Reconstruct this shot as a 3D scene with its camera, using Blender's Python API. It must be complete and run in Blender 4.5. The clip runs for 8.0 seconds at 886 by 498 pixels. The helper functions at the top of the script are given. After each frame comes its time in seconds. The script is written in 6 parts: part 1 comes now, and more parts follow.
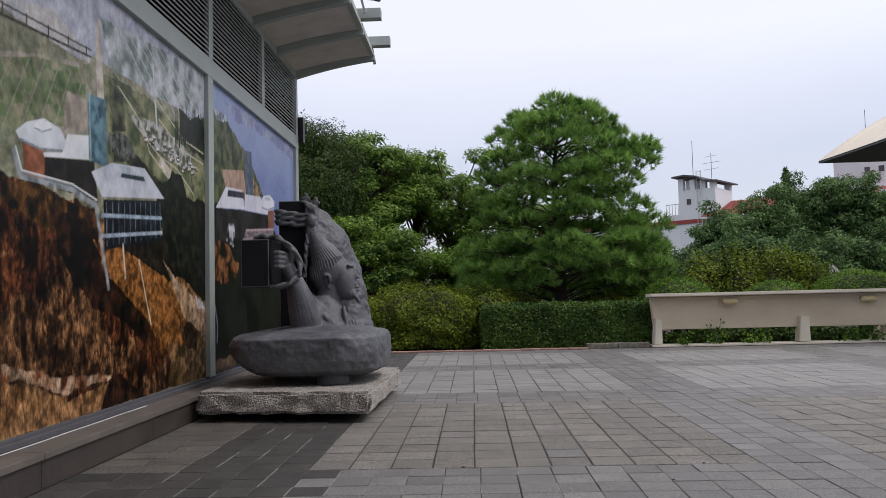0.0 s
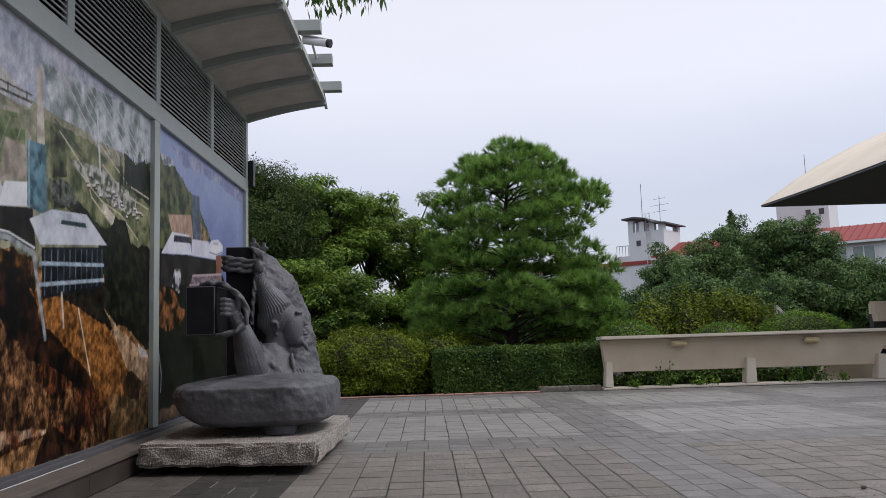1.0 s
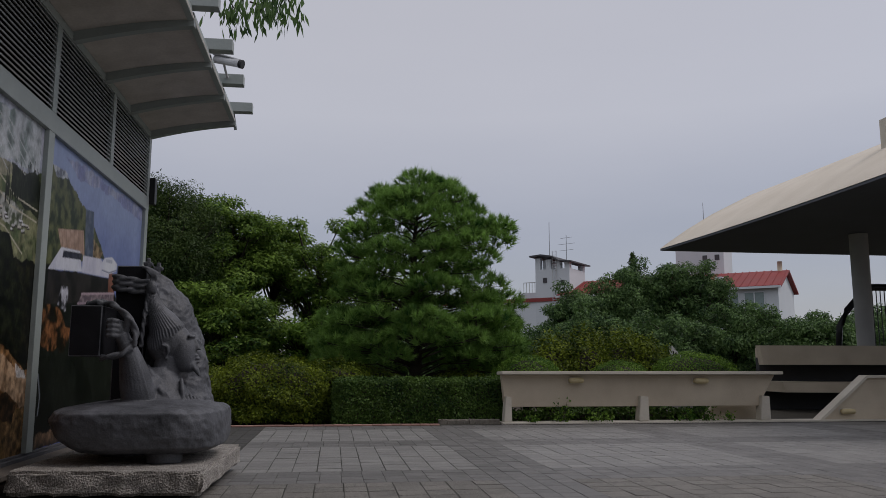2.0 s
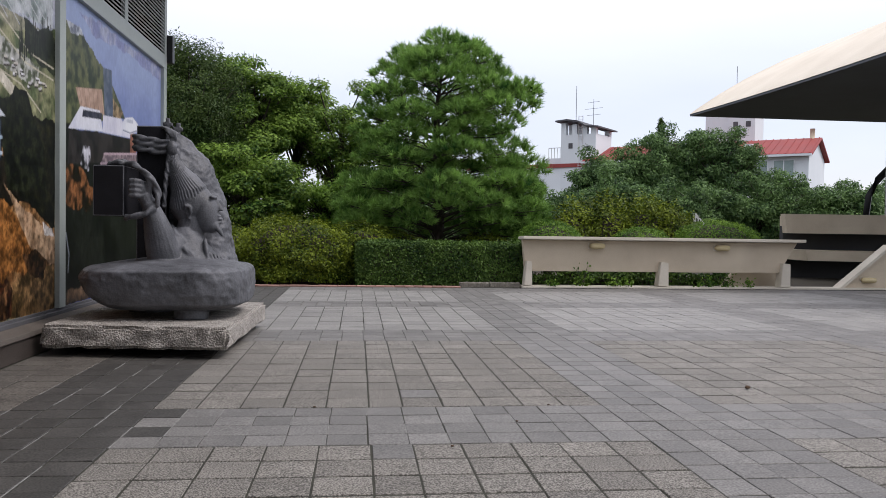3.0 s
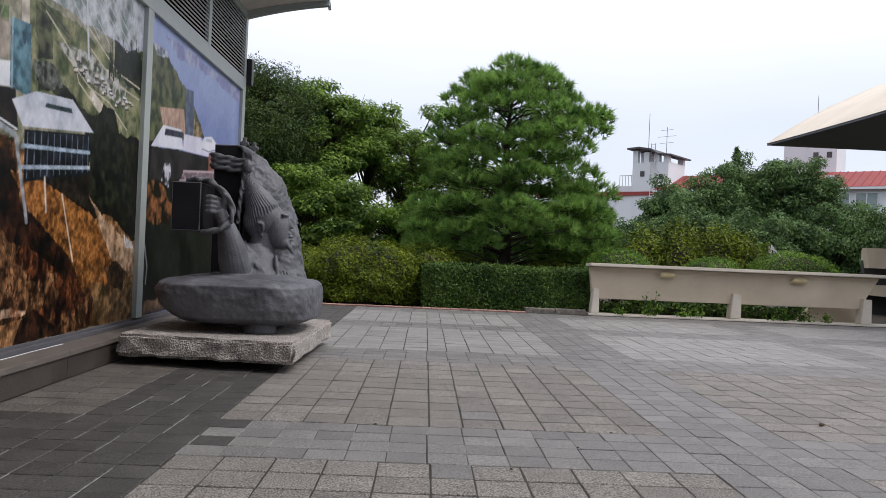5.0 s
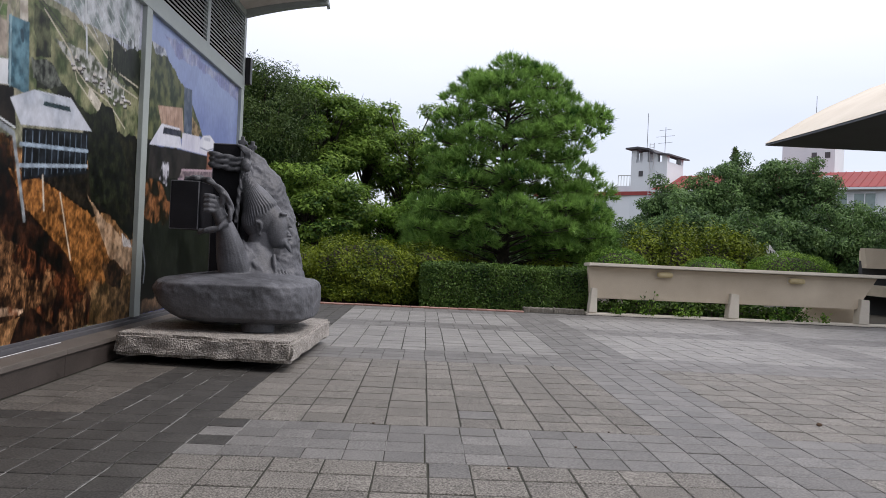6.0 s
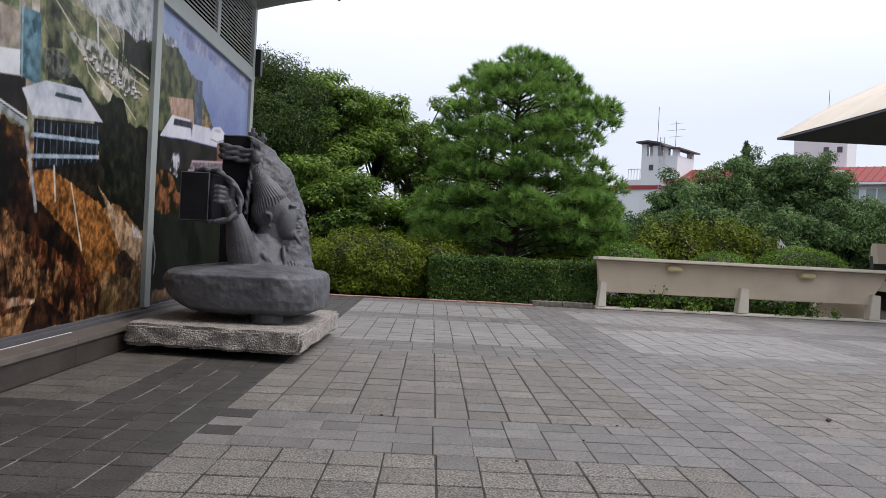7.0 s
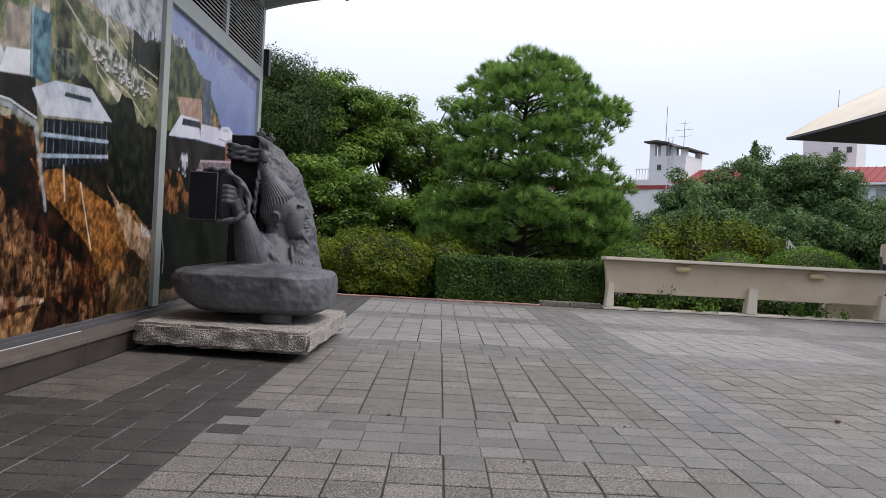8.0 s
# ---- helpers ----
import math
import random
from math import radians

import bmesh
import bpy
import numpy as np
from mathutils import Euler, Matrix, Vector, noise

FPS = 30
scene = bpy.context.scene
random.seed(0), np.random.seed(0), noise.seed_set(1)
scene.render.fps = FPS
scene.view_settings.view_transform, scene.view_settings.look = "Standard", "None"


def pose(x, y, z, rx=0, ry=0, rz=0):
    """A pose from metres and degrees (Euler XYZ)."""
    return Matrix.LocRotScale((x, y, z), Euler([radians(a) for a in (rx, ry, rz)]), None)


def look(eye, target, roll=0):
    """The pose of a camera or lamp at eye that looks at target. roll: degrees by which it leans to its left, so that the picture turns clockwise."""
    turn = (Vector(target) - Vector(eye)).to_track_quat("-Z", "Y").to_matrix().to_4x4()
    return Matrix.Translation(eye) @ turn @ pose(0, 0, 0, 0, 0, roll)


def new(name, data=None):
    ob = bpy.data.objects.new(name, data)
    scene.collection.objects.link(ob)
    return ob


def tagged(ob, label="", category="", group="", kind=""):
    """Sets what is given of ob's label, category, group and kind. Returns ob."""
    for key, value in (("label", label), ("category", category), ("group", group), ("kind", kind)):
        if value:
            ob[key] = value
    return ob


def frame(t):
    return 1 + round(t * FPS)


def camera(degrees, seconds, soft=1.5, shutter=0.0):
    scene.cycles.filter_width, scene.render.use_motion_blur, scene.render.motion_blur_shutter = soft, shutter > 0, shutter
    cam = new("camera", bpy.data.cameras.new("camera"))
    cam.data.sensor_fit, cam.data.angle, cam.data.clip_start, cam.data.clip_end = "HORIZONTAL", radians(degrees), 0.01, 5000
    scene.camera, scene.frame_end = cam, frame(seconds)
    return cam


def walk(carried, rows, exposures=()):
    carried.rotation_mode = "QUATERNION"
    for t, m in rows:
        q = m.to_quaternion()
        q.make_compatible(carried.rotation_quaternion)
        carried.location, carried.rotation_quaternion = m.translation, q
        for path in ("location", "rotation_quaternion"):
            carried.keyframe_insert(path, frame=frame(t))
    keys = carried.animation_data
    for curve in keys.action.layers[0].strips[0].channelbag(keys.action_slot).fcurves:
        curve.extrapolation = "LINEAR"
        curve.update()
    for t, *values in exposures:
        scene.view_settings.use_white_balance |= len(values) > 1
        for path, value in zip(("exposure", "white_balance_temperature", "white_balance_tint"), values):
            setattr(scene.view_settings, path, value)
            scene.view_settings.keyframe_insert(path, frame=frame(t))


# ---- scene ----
# camera: seconds, eye x, y, z, heading to the left, pitch up, lean (degrees)
cam = camera(58.0, 8.0, soft=0.4)
PATH = [
    (0.0, -0.199, -0.044, 1.222, 2.09, 3.27, -1.38),
    (0.5, -0.198, -0.050, 1.229, 2.05, 3.28, -1.45),
    (1.0, -0.150, -0.030, 1.280, -1.29, 6.11, -1.76),
    (1.2, -0.130, -0.040, 1.300, -5.15, 6.48, 1.12),
    (1.75, -0.070, -0.038, 1.285, -7.60, 8.00, 0.40),
    (2.3, -0.015, -0.034, 1.256, -7.82, 8.15, -1.25),
    (2.5, 0.025, -0.036, 1.225, -7.26, 5.15, -4.39),
    (2.7, 0.005, -0.005, 1.245, -6.90, -1.54, 1.00),
    (2.8, -0.008, 0.008, 1.260, -7.14, -2.77, 0.93),
    (2.9, -0.012, 0.015, 1.270, -7.06, -2.80, 1.30),
    (3.0, -0.012, 0.020, 1.275, -6.10, -1.49, 0.85),
    (3.5, -0.003, 0.009, 1.250, -2.57, 0.55, 1.96),
    (4.0, 0.004, 0.002, 1.252, -1.29, 0.21, 2.00),
    (4.5, 0.002, 0.000, 1.250, -1.15, 0.14, 2.34),
    (6.0, 0.003, 0.001, 1.250, -1.36, 0.10, 2.57),
    (6.5, 0.003, 0.005, 1.247, -1.30, -0.29, 2.77),
    (7.0, 0.002, 0.001, 1.247, -0.74, -0.44, 2.91),
    (7.5, 0.000, 0.001, 1.247, -0.28, -0.46, 2.96),
    (8.0, 0.000, 0.000, 1.250, -0.21, -0.49, 3.01),
]


def carried_pose(x, y, z, yaw, pitch, lean):
    way = Vector((-math.sin(radians(yaw)) * math.cos(radians(pitch)), math.cos(radians(yaw)) * math.cos(radians(pitch)), math.sin(radians(pitch))))
    return look((x, y, z), Vector((x, y, z)) + way, lean)


walk(cam, [(row[0], carried_pose(*row[1:])) for row in PATH],
     exposures=[(t, stops, 6500, 16) for t, stops in ((0.0, 0.1), (0.6, 0.1), (1.0, 0.0), (1.2, -0.5), (1.75, -0.8), (2.3, -0.8), (2.5, -0.7), (2.8, -0.25), (3.0, 0.40), (3.5, 0.37), (8.0, 0.37))])

# ---- light: a bright overcast sky and a weak, wide sun behind cloud ----
world = bpy.data.worlds.new("overcast_sky")
world.use_nodes = True
scene.world = world
wn, wl = world.node_tree.nodes, world.node_tree.links
wn.clear()
w_out = wn.new("ShaderNodeOutputWorld")
w_add = wn.new("ShaderNodeAddShader")
w_sky = wn.new("ShaderNodeTexSky")
w_sky.sky_type, w_sky.sun_disc = "NISHITA", False
w_sky.sun_elevation, w_sky.sun_rotation = radians(53), radians(107)
w_b1, w_b2 = wn.new("ShaderNodeBackground"), wn.new("ShaderNodeBackground")
w_b1.inputs["Strength"].default_value = 0.05
w_b2.inputs["Strength"].default_value = 0.86
w_tc, w_sep, w_ramp = wn.new("ShaderNodeTexCoord"), wn.new("ShaderNodeSeparateXYZ"), wn.new("ShaderNodeValToRGB")
w_ramp.color_ramp.elements[0].position, w_ramp.color_ramp.elements[0].color = 0.0, (0.46, 0.48, 0.535, 1)
w_ramp.color_ramp.elements[1].position, w_ramp.color_ramp.elements[1].color = 1.0, (1.01, 1.005, 0.985, 1)
for where, tone in ((0.16, (0.545, 0.565, 0.625, 1)), (0.30, (0.845, 0.855, 0.87, 1))):
    w_ramp.color_ramp.elements.new(where).color = tone
w_noise = wn.new("ShaderNodeTexNoise")
w_noise.inputs["Scale"].default_value, w_noise.inputs["Detail"].default_value = 2.2, 5
w_map = wn.new("ShaderNodeMapping")
w_map.inputs["Scale"].default_value = (1, 1, 3.5)
w_mix = wn.new("ShaderNodeMixRGB")
w_mix.blend_type = "SOFT_LIGHT"
w_mix.inputs["Fac"].default_value = 0.4
wl.new(w_tc.outputs["Generated"], w_sep.inputs[0])
wl.new(w_sep.outputs["Z"], w_ramp.inputs["Fac"])
wl.new(w_tc.outputs["Generated"], w_map.inputs["Vector"])
wl.new(w_map.outputs[0], w_noise.inputs["Vector"])
wl.new(w_ramp.outputs["Color"], w_mix.inputs["Color1"])
wl.new(w_noise.outputs["Fac"], w_mix.inputs["Color2"])
wl.new(w_sky.outputs[0], w_b1.inputs["Color"])
wl.new(w_mix.outputs[0], w_b2.inputs["Color"])
wl.new(w_b1.outputs[0], w_add.inputs[0])
wl.new(w_b2.outputs[0], w_add.inputs[1])
wl.new(w_add.outputs[0], w_out.inputs["Surface"])
sun = new("sun", bpy.data.lights.new("sun", "SUN"))
sun.data.energy, sun.data.angle, sun.data.color = 1.5, radians(22), (1.0, 0.97, 0.92)
sun.matrix_world = look((13, 2, 18), (0, 6, 0))


# ---- materials ----
def material(name, low, high, rough=0.7, scale=6.0, fine=60.0, bump=0.25, metal=0.0, vary=0.0, island=False, depth=0.01, speck=0.0, spec=0.5, blot=1.5):
    """Two tones mixed by coarse and fine noise, with relief; vary shifts the value from piece to piece."""
    m = bpy.data.materials.new(name)
    m.use_nodes = True
    n, l = m.node_tree.nodes, m.node_tree.links
    b = n["Principled BSDF"]
    b.inputs["Metallic"].default_value = metal
    b.inputs["Specular IOR Level"].default_value = spec
    tc = n.new("ShaderNodeTexCoord")
    src = tc.outputs["Object"]
    if vary:
        pick = n.new("ShaderNodeNewGeometry").outputs["Random Per Island"] if island else n.new("ShaderNodeObjectInfo").outputs["Random"]
        push = n.new("ShaderNodeVectorMath")
        push.operation = "MULTIPLY_ADD"
        comb = n.new("ShaderNodeCombineXYZ")
        for k in range(3):
            l.new(pick, comb.inputs[k])
        l.new(comb.outputs[0], push.inputs[0])
        push.inputs[1].default_value = (37.0, 91.0, 53.0)
        l.new(src, push.inputs[2])
        src = push.outputs[0]
    big, small = n.new("ShaderNodeTexNoise"), n.new("ShaderNodeTexNoise")
    big.inputs["Scale"].default_value, big.inputs["Detail"].default_value = scale, 6
    small.inputs["Scale"].default_value, small.inputs["Detail"].default_value = fine, 4
    l.new(src, big.inputs["Vector"])
    l.new(src, small.inputs["Vector"])
    mix = n.new("ShaderNodeMixRGB")
    mix.inputs["Color1"].default_value, mix.inputs["Color2"].default_value = (*low, 1), (*high, 1)
    add = n.new("ShaderNodeMath")
    add.operation = "MULTIPLY_ADD"
    l.new(small.outputs["Fac"], add.inputs[0])
    add.inputs[1].default_value = 0.6 + speck
    half = n.new("ShaderNodeMath")
    half.operation = "MULTIPLY_ADD"
    l.new(big.outputs["Fac"], half.inputs[0])
    half.inputs[1].default_value, half.inputs[2].default_value = blot, 0.2 - blot / 2 - speck / 2
    l.new(half.outputs[0], add.inputs[2])
    add.use_clamp = True
    l.new(add.outputs[0], mix.inputs["Fac"])
    colour = mix.outputs[0]
    if vary:
        hsv = n.new("ShaderNodeHueSaturation")
        val = n.new("ShaderNodeMapRange")
        val.inputs["To Min"].default_value, val.inputs["To Max"].default_value = 1 - vary, 1 + vary
        l.new(pick, val.inputs["Value"])
        l.new(val.outputs[0], hsv.inputs["Value"])
        l.new(colour, hsv.inputs["Color"])
        colour = hsv.outputs[0]
    l.new(colour, b.inputs["Base Color"])
    rr = n.new("ShaderNodeMapRange")
    rr.inputs["To Min"].default_value, rr.inputs["To Max"].default_value = max(rough - 0.12, 0.02), min(rough + 0.12, 1)
    l.new(big.outputs["Fac"], rr.inputs["Value"])
    l.new(rr.outputs[0], b.inputs["Roughness"])
    if bump:
        bp = n.new("ShaderNodeBump")
        bp.inputs["Strength"].default_value, bp.inputs["Distance"].default_value = bump, depth
        l.new(add.outputs[0], bp.inputs["Height"])
        l.new(bp.outputs[0], b.inputs["Normal"])
    return m


def leaf_material(name, low, high, through_share=0.35, vary=0.45):
    """Leaves: each one its own tone, some light passing through."""
    m = bpy.data.materials.new(name)
    m.use_nodes = True
    n, l = m.node_tree.nodes, m.node_tree.links
    b, out = n["Principled BSDF"], n["Material Output"]
    geo, tc, noise_n = n.new("ShaderNodeNewGeometry"), n.new("ShaderNodeTexCoord"), n.new("ShaderNodeTexNoise")
    noise_n.inputs["Scale"].default_value = 1.3
    l.new(tc.outputs["Object"], noise_n.inputs["Vector"])
    add = n.new("ShaderNodeMath")
    add.operation = "MULTIPLY_ADD"
    add.use_clamp = True
    l.new(geo.outputs["Random Per Island"], add.inputs[0])
    add.inputs[1].default_value = vary * 1.6
    shift = n.new("ShaderNodeMath")
    shift.operation = "MULTIPLY_ADD"
    shift.inputs[1].default_value, shift.inputs[2].default_value = 1.6, -0.65
    l.new(noise_n.outputs["Fac"], shift.inputs[0])
    l.new(shift.outputs[0], add.inputs[2])
    mix = n.new("ShaderNodeMixRGB")
    mix.inputs["Color1"].default_value, mix.inputs["Color2"].default_value = (*low, 1), (*high, 1)
    l.new(add.outputs[0], mix.inputs["Fac"])
    l.new(mix.outputs[0], b.inputs["Base Color"])
    b.inputs["Roughness"].default_value = 0.5
    b.inputs["Specular IOR Level"].default_value = 0.18
    tr, ms = n.new("ShaderNodeBsdfTranslucent"), n.new("ShaderNodeMixShader")
    l.new(mix.outputs[0], tr.inputs["Color"])
    ms.inputs["Fac"].default_value = through_share
    l.new(b.outputs[0], ms.inputs[1])
    l.new(tr.outputs[0], ms.inputs[2])
    l.new(ms.outputs[0], out.inputs["Surface"])
    return m


M_EARTH = material("earth", (0.035, 0.03, 0.022), (0.09, 0.075, 0.05), 0.95, 1.5, 30, 0.5)
M_BEDDING = material("joint_sand", (0.014, 0.014, 0.010), (0.045, 0.046, 0.032), 0.95, 4, 80, 0.4)
M_PAVER = material("aggregate_paver", (0.050, 0.046, 0.039), (0.285, 0.268, 0.241), 0.75, 4, 105, 0.8, vary=0.13, depth=0.003, speck=3.4, blot=0.6)
M_PAVER_I = material("aggregate_paver_joined", (0.050, 0.046, 0.039), (0.285, 0.268, 0.241), 0.68, 4, 105, 0.6, vary=0.13, island=True, depth=0.003, speck=3.4, blot=0.6)
M_BAND = material("smooth_grey_paver", (0.064, 0.062, 0.059), (0.222, 0.215, 0.205), 0.62, 3.5, 85, 0.3, vary=0.16, depth=0.002, speck=1.6, blot=0.8)
M_BAND_I = material("smooth_grey_paver_joined", (0.064, 0.062, 0.059), (0.222, 0.215, 0.205), 0.58, 3.5, 85, 0.25, vary=0.16, island=True, depth=0.002, speck=1.6, blot=0.8)
M_DARK = material("dark_paver", (0.014, 0.0135, 0.012), (0.080, 0.0755, 0.069), 0.6, 3.5, 85, 0.3, vary=0.16, depth=0.002, speck=2.6, blot=0.9)
M_DARK_I = material("dark_paver_joined", (0.014, 0.0135, 0.012), (0.080, 0.0755, 0.069), 0.58, 3.5, 85, 0.3, vary=0.16, island=True, depth=0.002, speck=2.6, blot=0.9)
M_PALE = material("pale_far_paver", (0.118, 0.116, 0.112), (0.308, 0.300, 0.283), 0.6, 3.5, 75, 0.3, vary=0.1, island=True, depth=0.002, speck=1.6, blot=0.8)
M_EDGE = material("brown_edge_paver", (0.026, 0.023, 0.020), (0.148, 0.134, 0.115), 0.7, 4, 75, 0.6, vary=0.16, island=True, depth=0.003, speck=2.4, blot=0.7)
M_LIME = material("lime_joint", (0.09, 0.09, 0.086), (0.33, 0.33, 0.315), 0.9, 9, 60, 0.3)
M_METAL = material("grey_green_paint", (0.275, 0.312, 0.30), (0.375, 0.412, 0.395), 0.5, 2.5, 40, 0.06, depth=0.002)
M_SLAT = material("louvre_paint", (0.20, 0.21, 0.205), (0.30, 0.31, 0.30), 0.5, 2.5, 40, 0.05)
# near-black colour that stands in for shade in deep openings
M_UNLIT = material("black_for_unlit_depth", (0.004, 0.004, 0.004), (0.007, 0.007, 0.007), 1.0, 3, 30, 0, spec=0.0)
M_SOFFIT = material("stained_concrete_board", (0.42, 0.385, 0.345), (0.70, 0.66, 0.61), 0.85, 2.2, 30, 0.2)
M_LEDGE = material("polished_brown_granite", (0.016, 0.013, 0.011), (0.082, 0.067, 0.059), 0.5, 5, 110, 0.15, speck=2.6, blot=0.9)
M_LEDGE_TOP = material("worn_granite_coping", (0.055, 0.047, 0.040), (0.170, 0.148, 0.128), 0.65, 4, 110, 0.15, speck=1.8, blot=1.0)
M_PLASTER = material("grey_plaster", (0.30, 0.30, 0.29), (0.42, 0.42, 0.40), 0.85, 1.2, 40, 0.2)
M_GRANITE = material("rough_pale_granite", (0.13, 0.115, 0.10), (0.64, 0.60, 0.55), 0.9, 7, 60, 1.0, depth=0.02, speck=1.5, blot=0.9)
M_STATUE = material("grey_cast_stone", (0.030, 0.032, 0.036), (0.145, 0.150, 0.168), 0.58, 4.0, 60, 0.5, depth=0.008, speck=0.2)
M_STATUE_DARK = material("charcoal_cast_stone", (0.006, 0.006, 0.007), (0.020, 0.020, 0.024), 0.6, 3, 90, 0.2, spec=0.12)
M_CONCRETE = material("cream_painted_concrete", (0.42, 0.35, 0.26), (0.63, 0.545, 0.42), 0.8, 1.3, 50, 0.2)
M_CAP = material("pale_concrete_cap", (0.48, 0.44, 0.365), (0.68, 0.63, 0.54), 0.8, 1.6, 50, 0.2)
M_LAMP = material("aged_lamp_cover", (0.52, 0.42, 0.22), (0.68, 0.57, 0.34), 0.4, 8, 40, 0.05)
M_BRICK = material("red_edging_brick", (0.20, 0.10, 0.08), (0.38, 0.23, 0.19), 0.85, 8, 70, 0.4, vary=0.2)
M_STONE = material("kerb_stone", (0.09, 0.08, 0.065), (0.30, 0.275, 0.23), 0.9, 8, 70, 0.7, vary=0.15, depth=0.02)
M_GRATE = material("cast_iron", (0.04, 0.037, 0.035), (0.10, 0.09, 0.08), 0.7, 8, 60, 0.2, metal=0.3)
M_BARK = material("dark_bark", (0.018, 0.014, 0.011), (0.07, 0.055, 0.042), 0.95, 9, 60, 0.9, depth=0.03)
M_ROOFSHELL = material("cream_roof_shell", (0.62, 0.55, 0.44), (0.80, 0.73, 0.62), 0.75, 0.8, 30, 0.15)
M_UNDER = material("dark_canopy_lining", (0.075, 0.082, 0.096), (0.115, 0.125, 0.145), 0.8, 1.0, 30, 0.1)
# the shade below the terrace deck, put into the wall colour
M_BASE = material("shade_toned_retaining_wall", (0.024, 0.025, 0.026), (0.05, 0.05, 0.052), 0.85, 1.0, 30, 0.2)
M_WHITE = material("white_render", (0.58, 0.62, 0.65), (0.68, 0.72, 0.75), 0.85, 0.25, 8, 0.1)
M_RED = material("red_roof_sheet", (0.20, 0.024, 0.022), (0.30, 0.045, 0.04), 0.6, 0.6, 12, 0.2)
M_SLATE = material("dark_roof_slab", (0.045, 0.045, 0.05), (0.10, 0.10, 0.11), 0.8, 0.8, 12, 0.1)
M_STEEL = material("black_steel", (0.012, 0.012, 0.013), (0.03, 0.03, 0.032), 0.45, 4, 50, 0.05, metal=0.4)
M_CAMWHITE = material("white_plastic", (0.55, 0.56, 0.57), (0.68, 0.69, 0.70), 0.4, 4, 50, 0.02)
M_GLASS = material("dark_window_glass", (0.16, 0.22, 0.22), (0.26, 0.34, 0.33), 0.12, 0.5, 4, 0.0)
M_SIGN = material("white_sign_enamel", (0.60, 0.60, 0.60), (0.75, 0.75, 0.74), 0.5, 3, 40, 0.02)
M_DEAD = material("dead_leaf", (0.05, 0.03, 0.015), (0.11, 0.06, 0.03), 0.8, 20, 90, 0.3)
L_PINE = leaf_material("pine_needles", (0.020, 0.080, 0.016), (0.31, 0.515, 0.12), 0.45)
def tuft_tones(m):
    """Tint needles by their tuft's own tone instead of one by one."""
    n, l = m.node_tree.nodes, m.node_tree.links
    tone = n.new("ShaderNodeAttribute")
    tone.attribute_name = "tone"
    for link in list(l):
        if link.from_socket.name == "Random Per Island":
            blend = n.new("ShaderNodeMath")
            blend.operation = "MULTIPLY_ADD"
            blend.inputs[1].default_value = 0.75
            quarter = n.new("ShaderNodeMath")
            quarter.operation = "MULTIPLY"
            quarter.inputs[1].default_value = 0.25
            target = link.to_socket
            l.new(link.from_socket, quarter.inputs[0])
            l.new(tone.outputs["Fac"], blend.inputs[0])
            l.new(quarter.outputs[0], blend.inputs[2])
            l.new(blend.outputs[0], target)
            break


tuft_tones(L_PINE)
L_MAPLE = leaf_material("broad_leaves", (0.018, 0.062, 0.012), (0.25, 0.385, 0.066), 0.38)
L_CYPRESS = leaf_material("cypress_sprays", (0.016, 0.042, 0.012), (0.085, 0.13, 0.032), 0.25)
L_HEDGE = leaf_material("box_leaves", (0.010, 0.036, 0.008), (0.120, 0.205, 0.042), 0.25)
L_AZALEA = leaf_material("azalea_leaves", (0.018, 0.046, 0.006), (0.225, 0.285, 0.024), 0.3)
L_DARK = leaf_material("deep_green_leaves", (0.014, 0.045, 0.016), (0.160, 0.270, 0.086), 0.28)
L_LIGHT = leaf_material("fresh_leaves", (0.026, 0.085, 0.012), (0.235, 0.39, 0.058), 0.4)


# ---- building helpers ----
def part(name, bm, mat, parent=None, label="", smooth=False):
    """One mesh object from a bmesh, under a thing or a part."""
    me = bpy.data.meshes.new(name)
    if smooth:
        for f in bm.faces:
            f.smooth = True
    bm.to_mesh(me)
    bm.free()
    for one in (mat if isinstance(mat, (list, tuple)) else (mat,)):
        me.materials.append(one)
    ob = new(name, me)
    ob.parent = parent
    return tagged(ob, label)


def thing(name, at=(0, 0, 0), label="", category="", group="", kind=""):
    ob = new(name)
    ob.location = at
    ob.empty_display_size = 0.1
    bpy.context.view_layer.update()
    return tagged(ob, label, category, group, kind)


def under(parent, ob):
    """Hang ob, built in world metres, under parent."""
    ob.parent = parent
    ob.matrix_parent_inverse = Matrix.Translation(-Vector(parent.location))
    return ob


def box(bm, x0, x1, y0, y1, z0, z1, bevel=0.0, turn=0.0, slot=0):
    m = Matrix.Translation(((x0 + x1) / 2, (y0 + y1) / 2, (z0 + z1) / 2)) @ Matrix.Rotation(radians(turn), 4, "Z") @ Matrix.Diagonal((x1 - x0, y1 - y0, z1 - z0, 1))
    made = bmesh.ops.create_cube(bm, size=1, matrix=m)["verts"]
    faces = set(f for v in made for f in v.link_faces)
    for f in faces:
        f.material_index = slot
    if bevel:
        bmesh.ops.bevel(bm, geom=list(set(e for v in made for e in v.link_edges)), offset=bevel, segments=2, affect="EDGES", profile=0.6)
    return made


def one_box(name, dims, mat, parent=None, bevel=0.006, label="", turn=0.0):
    bm = bmesh.new()
    box(bm, *dims, bevel=bevel, turn=turn)
    ob = part(name, bm, mat, None, label)
    return under(parent, ob) if parent else ob


